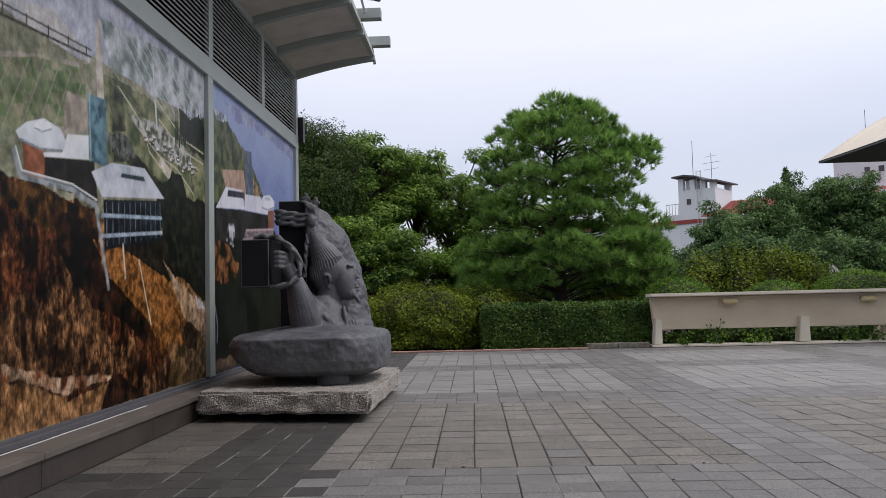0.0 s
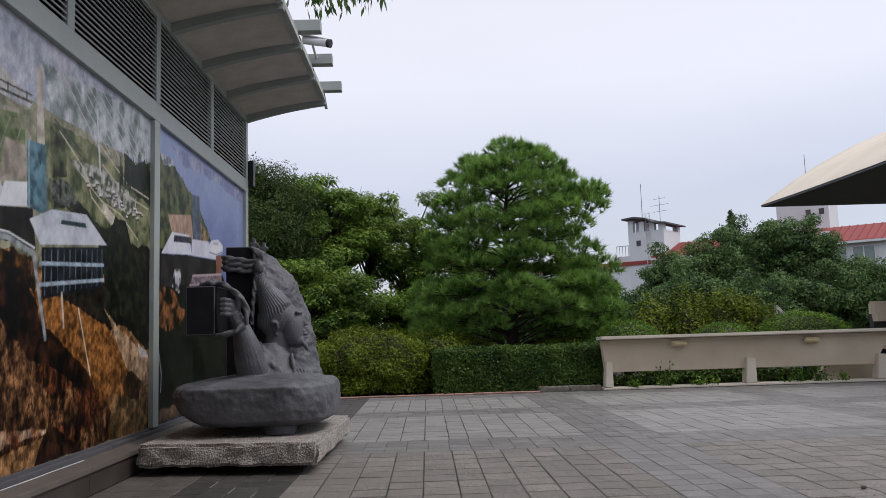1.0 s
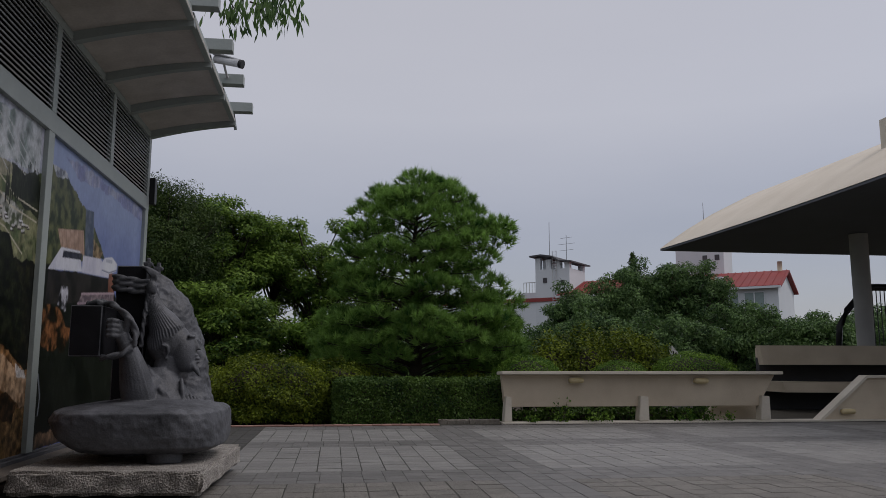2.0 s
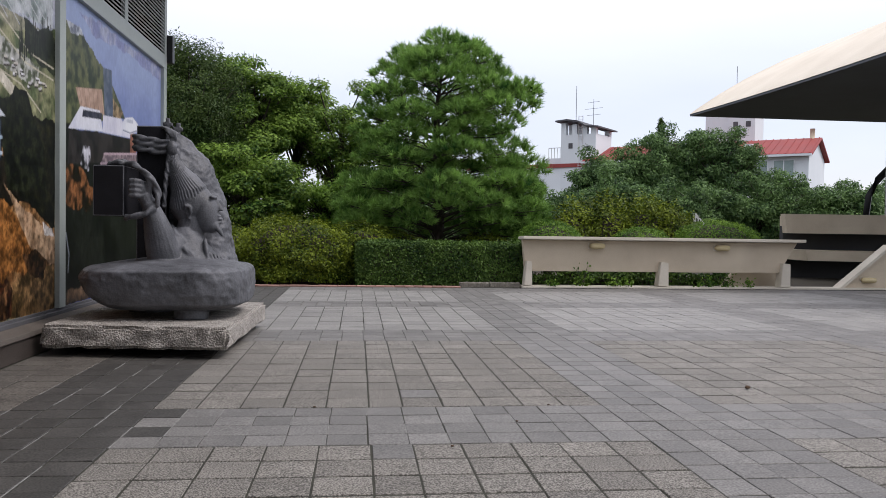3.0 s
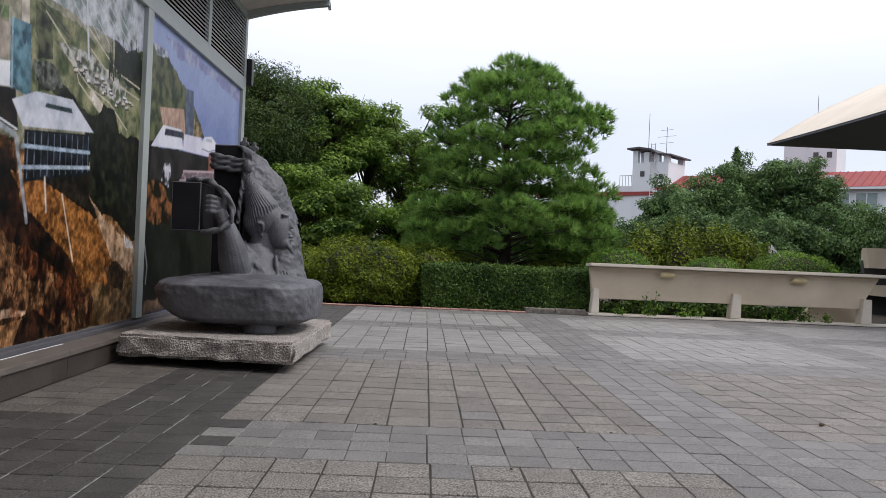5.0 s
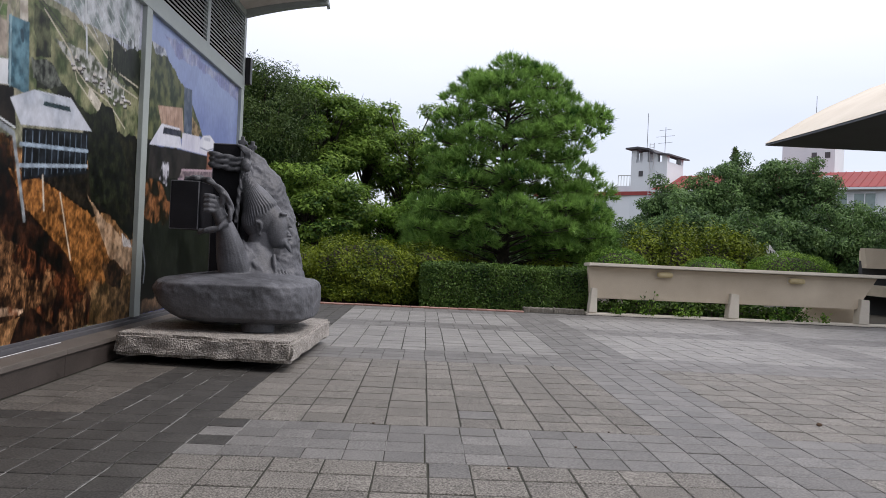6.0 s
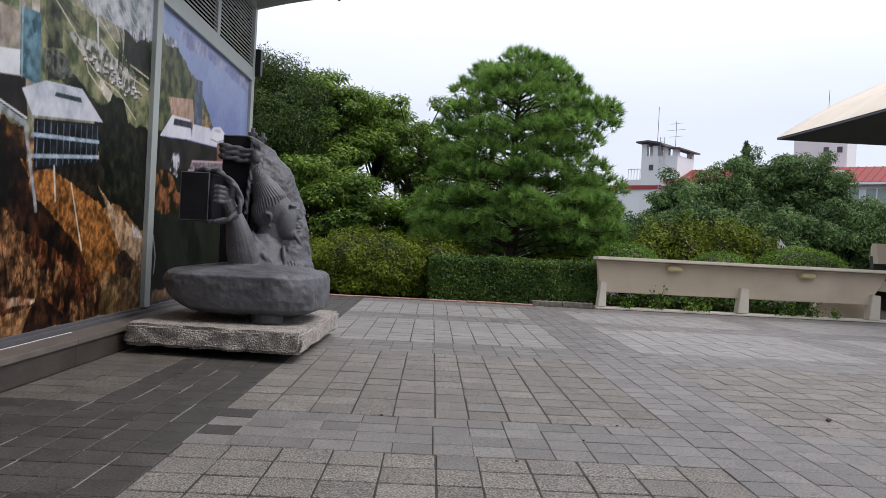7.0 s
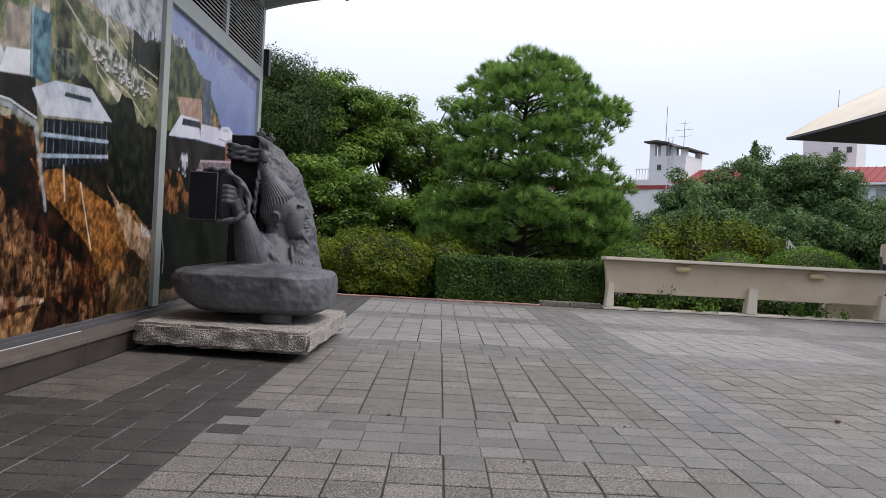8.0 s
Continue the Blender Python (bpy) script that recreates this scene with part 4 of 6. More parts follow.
# ---- plinth and statue ----
def plinth():
    slab = thing("statue_plinth", (-2.1, 9.1, 0.0), "rough-hewn pale granite slab raised off the paving", "plinth")
    bm = bmesh.new()
    prism(bm, [(-3.00, 7.93), (-1.22, 7.70), (-1.16, 10.30), (-2.98, 10.45)], "z", 0.085, 0.305)
    bmesh.ops.bevel(bm, geom=bm.edges[:], offset=0.03, segments=2, affect="EDGES")
    bmesh.ops.subdivide_edges(bm, edges=bm.edges[:], cuts=4, use_grid_fill=True)
    bmesh.ops.subdivide_edges(bm, edges=[e for e in bm.edges if e.calc_length() > 0.12], cuts=3, use_grid_fill=True)
    for v in bm.verts:
        side = max(0, 1 - (0.305 - v.co.z) / 0.02) if v.co.z > 0.28 else 0
        amp = 0.008 if side > 0.8 else 0.034
        v.co += Vector((noise.noise(v.co * 9), noise.noise(v.co * 9 + Vector((7, 0, 0))), 0.5 * noise.noise(v.co * 8))) * amp
    under(slab, part("slab", bm, M_GRANITE))
    # supports are assumed; their charcoal colour passes for the shadow under the slab
    for x, y in ((-2.6, 8.45), (-1.65, 8.35), (-2.6, 9.95), (-1.65, 9.85)):
        one_box("added_support", (x - 0.13, x + 0.13, y - 0.13, y + 0.13, 0.0, 0.10), M_STATUE_DARK, slab, 0.01)


plinth()


def carved(bm, rings, seg, rough, freq, slot=0):
    """A closed lump from level rings: (z, centre x, centre y, half-width x, half-width y, squareness)."""
    loops = []
    for z, cx, cy, rx, ry, sq in rings:
        loop = []
        for k in range(seg):
            a = 2 * math.pi * k / seg
            c, s = math.cos(a), math.sin(a)
            m = (abs(c) ** sq + abs(s) ** sq) ** (-1 / sq)
            p = Vector((cx + rx * c * m, cy + ry * s * m, z))
            d = Vector((c, s, 0.35))
            p += d * rough * (noise.noise(p * freq) + 0.9 * (0.3 - abs(noise.noise(p * freq * 1.7 + Vector((3, 1, 8))))) + 0.5 * (0.25 - abs(noise.noise(p * freq * 4.1))) + 0.22 * noise.noise(p * freq * 9))
            loop.append(bm.verts.new(p))
        loops.append(loop)
    fs = []
    for u, v in zip(loops, loops[1:]):
        fs += [bm.faces.new((u[k], u[(k + 1) % seg], v[(k + 1) % seg], v[k])) for k in range(seg)]
    fs += [bm.faces.new(loops[0][::-1]), bm.faces.new(loops[-1])]
    for f in fs:
        f.smooth, f.material_index = True, slot


def spread(keys, n):
    """Rings between key rings, evenly in z."""
    zs = [k[0] for k in keys]
    return [tuple(float(np.interp(z, zs, [k[i] for k in keys])) for i in range(6)) for z in np.linspace(zs[0], zs[-1], n)]


def melted(bm, voxel, smooth=2):
    """The shapes of a bmesh grown into one carved skin, as a new bmesh."""
    me = bpy.data.meshes.new("carving")
    bmesh.ops.recalc_face_normals(bm, faces=bm.faces[:])
    bm.to_mesh(me)
    bm.free()
    ob = new("carving", me)
    grow = ob.modifiers.new("grow", "REMESH")
    grow.mode, grow.voxel_size = "VOXEL", voxel
    bpy.context.view_layer.update()
    skin = bmesh.new()
    skin.from_mesh(ob.evaluated_get(bpy.context.evaluated_depsgraph_get()).to_mesh())
    bpy.data.objects.remove(ob)
    bpy.data.meshes.remove(me)
    for k in range(smooth):
        bmesh.ops.smooth_vert(skin, verts=skin.verts[:], factor=0.5, use_axis_x=True, use_axis_y=True, use_axis_z=True)
    return skin


def twisted(bm, pts, r):
    """A rope of two strands laid round one another along points."""
    pts = [Vector(p) for p in pts]
    fine = []
    for a, b in zip(pts, pts[1:]):
        n = max(2, int((b - a).length / (r * 0.7)))
        fine += [a.lerp(b, k / n) for k in range(n)]
    fine.append(pts[-1])
    for t in (0, 1):
        line = []
        for k, p in enumerate(fine):
            way = (fine[min(k + 1, len(fine) - 1)] - fine[max(k - 1, 0)]).normalized()
            side = way.cross(Vector((0.3, -1, 0.2))).normalized()
            up = side.cross(way)
            a = k * 0.5 + math.pi * t
            line.append(p + (side * math.cos(a) + up * math.sin(a)) * r * 0.42)
        tube(bm, line, [r * 0.66] * len(line), 8)


def statue():
    """A bust bound to a beam, carved from one rock: kept as plain shapes in one mesh."""
    bm = bmesh.new()
    # rock slab on its foot
    carved(bm, spread([(0.395, -1.93, 8.98, 0.57, 0.62, 3.2), (0.41, -1.93, 8.98, 0.65, 0.71, 3.5), (0.46, -1.92, 8.97, 0.735, 0.79, 4.0), (0.56, -1.975, 8.97, 0.80, 0.83, 4.0), (0.72, -2.02, 8.97, 0.84, 0.86, 3.8),
                       (0.80, -2.01, 8.97, 0.815, 0.87, 3.6), (0.835, -2.0, 8.98, 0.77, 0.82, 3.3), (0.86, -1.98, 9.0, 0.66, 0.68, 3.0), (0.885, -1.97, 9.02, 0.53, 0.52, 2.6), (0.91, -1.96, 9.05, 0.38, 0.38, 2.3)], 60), 170, 0.03, 2.2)
    tube(bm, [(-1.71, 8.46, 0.296), (-1.71, 8.48, 0.52)], [0.170, 0.178], 26)
    tube(bm, [(-2.30, 9.25, 0.296), (-2.30, 9.25, 0.45)], [0.24, 0.25], 22)
    tube(bm, [(-1.62, 9.55, 0.296), (-1.62, 9.55, 0.45)], [0.14, 0.15], 20)
    # boulder behind, leaning back to the beam
    carved(bm, spread([(0.78, -1.93, 9.50, 0.55, 0.37, 2.3), (1.0, -1.935, 9.50, 0.505, 0.35, 2.3), (1.22, -1.94, 9.50, 0.475, 0.33, 2.3), (1.5, -1.97, 9.50, 0.43, 0.31, 2.3), (1.72, -2.0, 9.50, 0.385, 0.30, 2.3),
                       (1.9, -2.03, 9.50, 0.345, 0.28, 2.2), (2.03, -2.07, 9.50, 0.31, 0.25, 2.2), (2.2, -2.13, 9.50, 0.22, 0.19, 2.1), (2.29, -2.17, 9.50, 0.13, 0.13, 2.0), (2.345, -2.19, 9.50, 0.05, 0.05, 2.0)], 70), 100, 0.04, 3.4)
    # shoulders under the robe, the crossed collar
    carved(bm, spread([(0.80, -1.86, 9.02, 0.36, 0.37, 2.2), (0.92, -1.88, 9.03, 0.325, 0.33, 2.2), (1.04, -1.90, 9.04, 0.265, 0.27, 2.1), (1.14, -1.90, 9.05, 0.205, 0.21, 2.0), (1.24, -1.89, 9.05, 0.15, 0.16, 2.0)], 24), 64, 0.012, 7.0)
    for s, dz in ((0.0, 0.0), (0.05, -0.03)):
        tube(bm, [(-2.02 + s, 8.95, 1.26 + dz), (-1.95 + s, 8.83, 1.15 + dz), (-1.83 + s, 8.76, 1.0 + dz), (-1.72 + s, 8.74, 0.86 + dz)], [0.022, 0.03, 0.03, 0.026], 10)
    tube(bm, [(-1.66, 8.92, 1.12), (-1.63, 8.84, 1.0), (-1.60, 8.80, 0.86)], [0.02, 0.028, 0.026], 10)
    for k in range(4):
        tube(bm, [(-1.60 + 0.03 * k, 8.88 + 0.05 * k, 0.98 - 0.02 * k), (-1.54 + 0.03 * k, 8.84 + 0.05 * k, 0.85)], [0.014, 0.02], 8)
    # neck and head, looking along the plaza
    tube(bm, [(-1.90, 9.05, 1.02), (-1.85, 9.05, 1.18), (-1.80, 9.05, 1.36)], [0.17, 0.145, 0.15], 22)
    blob(bm, (-1.825, 9.05, 1.50), (0.235, 0.185, 0.225), 0.0, 1, 4, turn=(0, -8, 0))
    blob(bm, (-1.69, 9.04, 1.42), (0.152, 0.155, 0.235), 0.0, 1, 4, turn=(0, -10, 0))
    blob(bm, (-1.61, 9.045, 1.27), (0.09, 0.10, 0.085), 0, 1, 3)
    tube(bm, [(-1.575, 9.05, 1.565), (-1.545, 9.05, 1.49), (-1.513, 9.05, 1.437), (-1.565, 9.05, 1.415)], [0.018, 0.027, 0.034, 0.022], 14)
    blob(bm, (-1.592, 9.035, 1.575), (0.04, 0.125, 0.022), 0, 1, 3)
    blob(bm, (-1.545, 9.05, 1.372), (0.035, 0.062, 0.015), 0, 1, 3)
    blob(bm, (-1.525, 9.05, 1.338), (0.035, 0.05, 0.016), 0, 1, 3)
    blob(bm, (-1.53, 9.05, 1.302), (0.035, 0.045, 0.015), 0, 1, 3)
    for k in range(7):
        y = 8.99 + 0.02 * k
        tube(bm, [(-1.565, y, 1.275), (-1.53, y, 1.215), (-1.492, 9.05 + 0.35 * (y - 9.05), 1.150)], [0.026, 0.024, 0.012], 8)
    tube(bm, [(-1.865, 8.875, 1.435), (-1.85, 8.845, 1.475), (-1.81, 8.845, 1.465), (-1.80, 8.86, 1.40), (-1.83, 8.88, 1.335)], [0.018, 0.02, 0.018, 0.016, 0.018], 10)
    blob(bm, (-1.835, 8.885, 1.40), (0.03, 0.02, 0.05), 0, 1, 2)
    # hair drawn up to the beam
    spine = [(-1.845, 9.05, 1.44, 0.17), (-1.845, 9.05, 1.54, 0.192), (-1.855, 9.05, 1.64, 0.190), (-1.915, 9.045, 1.745, 0.152), (-1.975, 9.04, 1.85, 0.105), (-2.01, 9.03, 1.94, 0.070), (-2.03, 9.03, 2.03, 0.050), (-2.04, 9.03, 2.12, 0.045)]
    tube(bm, [q[:3] for q in spine], [q[3] for q in spine], 32)
    # raised arm in its sleeve, and the open fist
    sleeve = [(-2.03, 8.80, 0.80), (-2.045, 8.76, 0.93), (-2.07, 8.71, 1.06), (-2.09, 8.66, 1.20), (-2.115, 8.61, 1.33), (-2.14, 8.585, 1.42), (-2.17, 8.56, 1.50)]
    tube(bm, sleeve, [0.185, 0.178, 0.165, 0.145, 0.115, 0.095, 0.08], 24)
    tube(bm, [(-1.90, 8.86, 1.10), (-2.0, 8.78, 1.0), (-2.03, 8.72, 0.85)], [0.10, 0.13, 0.12], 14)
    for k in range(3):
        a = -2.4 + 0.8 * k
        o = Vector((math.cos(a), math.sin(a), 0))
        tube(bm, [Vector(p) + o * r for p, r in zip(sleeve, (0.172, 0.164, 0.15, 0.13, 0.102, 0.084, 0.068))], [0.022, 0.018, 0.02, 0.016, 0.014, 0.012, 0.01], 8)
    tube(bm, [(-2.165, 8.565, 1.48), (-2.21, 8.54, 1.58)], [0.072, 0.078], 14)
    blob(bm, (-2.225, 8.53, 1.62), (0.088, 0.055, 0.105), 0, 1, 3, turn=(0, -12, 0))
    for k in range(4):
        z = 1.565 + 0.05 * k
        tube(bm, [(-2.22, 8.495, z - 0.01), (-2.275, 8.47, z), (-2.32, 8.475, z), (-2.335, 8.51, z)], [0.026, 0.029, 0.027, 0.02], 10)
    tube(bm, [(-2.165, 8.53, 1.61), (-2.14, 8.50, 1.70), (-2.16, 8.49, 1.80)], [0.040, 0.035, 0.026], 10)
    # ropes round beam, wrist and the top of the bound hair
    for dz, dx in ((0.0, 0.0), (0.062, 0.006), (0.122, 0.0)):
        ring = []
        for k in range(29):
            a = 2 * math.pi * k / 28
            c, q = math.cos(a), math.sin(a)
            sq = (abs(c) ** 5 + abs(q) ** 5) ** (-0.2)
            ring.append((-2.26 + dx + 0.195 * c * sq, 9.23 + 0.215 * q * sq, 2.07 + dz - 0.035 * c))
        twisted(bm, ring, 0.034)
    for k in range(5):
        twisted(bm, [(-2.14 + 0.018 * k, 9.06, 2.335 - 0.006 * k), (-2.08 + 0.024 * k, 9.0, 2.29 - 0.008 * k), (-2.03 + 0.01 * k, 9.0, 2.20), (-2.05, 9.0, 2.10)], 0.022)
    blob(bm, (-2.03, 8.99, 2.10), (0.055, 0.05, 0.075), 0.01, 20, 3)
    twisted(bm, [(-2.42, 8.62, 1.895), (-2.30, 8.52, 1.88), (-2.19, 8.49, 1.80), (-2.10, 8.50, 1.72), (-2.052, 8.51, 1.58), (-2.07, 8.50, 1.46), (-2.17, 8.47, 1.375), (-2.30, 8.475, 1.345), (-2.39, 8.53, 1.335)], 0.036)
    for k in range(4):
        twisted(bm, [(-2.58 + 0.03 * k, 8.60 + 0.10 * k, 1.885), (-2.47 + 0.02 * k, 8.56 + 0.10 * k, 1.905 + 0.012 * (k % 2)), (-2.36, 8.60 + 0.09 * k, 1.885)], 0.032)
    twisted(bm, [(-2.06, 9.0, 2.06), (-2.085, 8.97, 1.80), (-2.10, 8.95, 1.45)], 0.026)
    # two small crosses on the crest
    for x, y, z in ((-2.19, 9.5, 2.32), (-2.08, 9.52, 2.27)):
        box(bm, x - 0.022, x + 0.022, y - 0.022, y + 0.022, z - 0.1, z + 0.17)
        box(bm, x - 0.055, x + 0.055, y - 0.022, y + 0.022, z + 0.075, z + 0.12)
    bm = melted(bm, 0.0092, 1)
    # tool marks: combed hair and hammered rock
    zs = [q[2] for q in spine]
    for v in bm.verts:
        p = v.co
        if 1.43 < p.z < 2.06 and (p.z > 1.56 or p.x < -1.86):
            c = Vector([float(np.interp(p.z, zs, [q[k] for q in spine])) for k in (0, 1)])
            r = float(np.interp(p.z, zs, [q[3] for q in spine]))
            d = Vector((p.x - c.x, p.y - c.y))
            if d.length < r * 1.12 + 0.008 and p.x < -1.68 - 1.0 * max(0.0, 1.66 - p.z):
                v.co += v.normal * 0.0065 * math.sin(34 * math.atan2(d.y, d.x) + 9 * noise.noise(p * 2.5))
        elif p.y > 9.16 or p.z < 0.87:
            v.co += v.normal * (0.006 * noise.noise(p * 9) + 0.0025 * noise.noise(p * 24))
    for f in bm.faces:
        f.smooth = True
    # beams of the same stone, painted dark
    box(bm, -2.42, -2.10, 9.06, 9.40, 0.75, 2.345, bevel=0.012, slot=1)
    box(bm, -2.70, -2.395, 8.50, 9.40, 1.352, 1.868, bevel=0.010, slot=1)
    ob = part("statue", bm, [M_STATUE, M_STATUE_DARK])
    tagged(ob, "dark grey stone bust bound with rope to square beams", "statue")


statue()


# ---- the far edge of the plaza: brick edging, grate, parapet ----
def plaza_edge():
    edge = tagged(thing("edging", (-0.5, 17.15, 0.0)), "row of red edging bricks along the planting", "edging", kind="structure")
    bm = bmesh.new()
    box(bm, -5.5, 3.57, 17.02, 17.32, -0.3, 0.0)
    under(edge, part("bed", bm, M_BEDDING))
    proto = None
    for k in range(36):
        if proto is None:
            bm = bmesh.new()
            box(bm, -0.098, 0.098, -0.11, 0.11, -0.03, 0.035, bevel=0.008)
            proto = part("brick", bm, M_BRICK)
            ob = proto
        else:
            ob = new("brick", proto.data)
        ob.parent = edge
        ob.matrix_parent_inverse = Matrix.Translation(-Vector(edge.location))
        ob.matrix_basis = pose(-5.0 + 0.203 * k, 17.15, -0.008 + random.uniform(-0.004, 0.003), 0, 0, random.uniform(-1, 1))
    kerb = tagged(thing("kerb", (3.0, 17.5, 0.0)), "low rough stone kerb under the clipped hedge", "kerb", kind="structure")
    for a, b in ((2.22, 2.88), (2.89, 3.56)):
        bm = bmesh.new()
        box(bm, a, b, 17.32, 17.55, -0.08, 0.095, bevel=0.02)
        bmesh.ops.subdivide_edges(bm, edges=[e for e in bm.edges if e.calc_length() > 0.3], cuts=20)
        bmesh.ops.subdivide_edges(bm, edges=bm.edges[:], cuts=1)
        for v in bm.verts:
            v.co += Vector((noise.noise(v.co * 12), noise.noise(v.co * 12 + Vector((5, 0, 0))), noise.noise(v.co * 21))) * 0.02
        under(kerb, part("stone", bm, M_STONE))
    drain = thing("drain_grate", (7.0, 16.92, 0.0), "rusty iron drain grating set along the parapet foot", "drain grate")
    bm = bmesh.new()
    for k in range(150):
        x = 2.4 + 0.07 * k
        box(bm, x, x + 0.03, 17.03, 17.15, -0.012, 0.006)
    under(drain, tagged(part("bar", bm, M_GRATE), kind="stuff"))
    one_box("rail", (2.4, 12.9, 17.022, 17.03, -0.07, 0.008), M_GRATE, drain, 0)
    # solid block with a black top, standing in for the drain's shaded depth
    one_box("trough", (2.4, 12.9, 17.03, 17.15, -0.3, -0.03), M_UNLIT, drain, 0)


plaza_edge()


def lamp_at(x, y, z):
    lamp = thing("bulkhead_lamp", (x, y, z), "oval yellowed wall lamp under the parapet cap", "lamp", "parapet lamps")
    bm = bmesh.new()
    prism(bm, [(x - 0.17 + 0.06 * (1 - math.cos(a)) if s < 0 else x + 0.17 - 0.06 * (1 - math.cos(a)), z + 0.062 * math.sin(a))
               for s, a in [(-1, radians(d)) for d in range(-90, 91, 30)] + [(1, radians(d)) for d in range(90, -91, -30)]], "y", y - 0.13, y)
    bmesh.ops.bevel(bm, geom=bm.edges[:], offset=0.015, segments=2, affect="EDGES")
    under(lamp, part("cover", bm, M_LAMP, smooth=True))
    bm = bmesh.new()
    box(bm, x - 0.185, x + 0.185, y - 0.014, y, z - 0.068, z + 0.068, bevel=0.006)
    under(lamp, part("back_plate", bm, M_CAP))


def parapet():
    wall = tagged(thing("parapet", (6.8, 17.2, 0.0)), "cream concrete parapet beam on short posts with an overhanging cap", "parapet", kind="structure")
    bm = bmesh.new()
    box(bm, 3.58, 13.2, 17.16, 17.62, -0.3, 0.04, bevel=0.01)
    under(wall, part("sill", bm, M_CAP))
    bm = bmesh.new()
    prism(bm, [(3.67, 0.36), (9.55, 0.36), (9.98, 1.05), (3.60, 1.05)], "y", 17.32, 17.50)
    bmesh.ops.bevel(bm, geom=bm.edges[:], offset=0.008, segments=2, affect="EDGES")
    under(wall, part("beam", bm, M_CONCRETE))
    bm = bmesh.new()
    prism(bm, [(17.08, 1.065), (17.66, 1.045), (17.66, 1.12), (17.08, 1.135)], "x", 3.56, 10.06)
    bmesh.ops.bevel(bm, geom=bm.edges[:], offset=0.012, segments=2, affect="EDGES")
    under(wall, part("cap", bm, M_CAP))
    for x, w in ((3.72, 0.14), (6.79, 0.20), (9.66, 0.20)):
        bm = bmesh.new()
        prism(bm, [(x - w / 2 - 0.03, 0.05), (x + w / 2 + 0.01, 0.05), (x + w / 2, 0.575), (x - w / 2 + 0.02, 0.59)], "y", 17.19, 17.45)
        bmesh.ops.bevel(bm, geom=bm.edges[:], offset=0.01, segments=2, affect="EDGES")
        under(wall, part("post", bm, M_CAP))


parapet()
lamp_at(5.26, 17.32, 0.93)
lamp_at(8.16, 17.32, 0.92)


def stair_side():
    side = thing("stair_balustrade", (11.8, 17.3, 0.0), "sloping cream concrete balustrade of a stair", "balustrade")
    bm = bmesh.new()
    prism(bm, [(11.02, 0.0), (12.25, 0.98), (14.6, 0.98), (14.6, 0.0)], "y", 17.35, 17.50)
    under(side, part("panel", bm, M_CONCRETE))
    bm = bmesh.new()
    prism(bm, [(10.95, 0.0), (12.24, 1.04), (14.6, 1.04), (14.6, 0.98), (12.26, 0.98), (11.05, 0.0)], "y", 17.26, 17.55)
    under(side, part("coping", bm, M_CAP))
    lamp_at(11.72, 17.35, 0.22)
    # a leaning slab seen below the parapet beam
    slab = thing("leaning_slab", (9.0, 17.9, 0.0), "sloping cream concrete slab below the parapet", "slab")
    bm = bmesh.new()
    prism(bm, [(8.35, -0.06), (8.78, 0.42), (9.9, 0.42), (9.9, -0.06)], "y", 17.80, 17.95)
    under(slab, part("panel", bm, M_CONCRETE))


stair_side()


def raised_terrace():
    t = thing("raised_terrace", (16.0, 23.0, 0.0), "cream concrete terrace with stepped cantilevered edges", "terrace")
    bm = bmesh.new()
    prism(bm, [(12.36, 1.28), (26.0, 1.28), (26.0, 1.86), (12.28, 1.84)], "y", 22.0, 22.25)
    under(t, part("upper_edge", bm, M_CONCRETE))
    bm = bmesh.new()
    box(bm, 12.9, 26.0, 22.25, 23.4, 1.5, 1.80)
    under(t, part("deck", bm, M_CONCRETE))
    bm = bmesh.new()
    prism(bm, [(12.78, 0.50), (17.4, 0.46), (17.5, 0.75), (12.70, 0.80)], "y", 21.6, 23.22)
    under(t, part("lower_edge", bm, M_CONCRETE))
    # wall behind the edges; its dark colour carries the shade under the deck
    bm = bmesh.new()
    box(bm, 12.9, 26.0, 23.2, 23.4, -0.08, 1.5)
    under(t, part("retaining_wall", bm, M_BASE, label="retaining wall coloured dark to stand in for the deck's shade"))


raised_terrace()


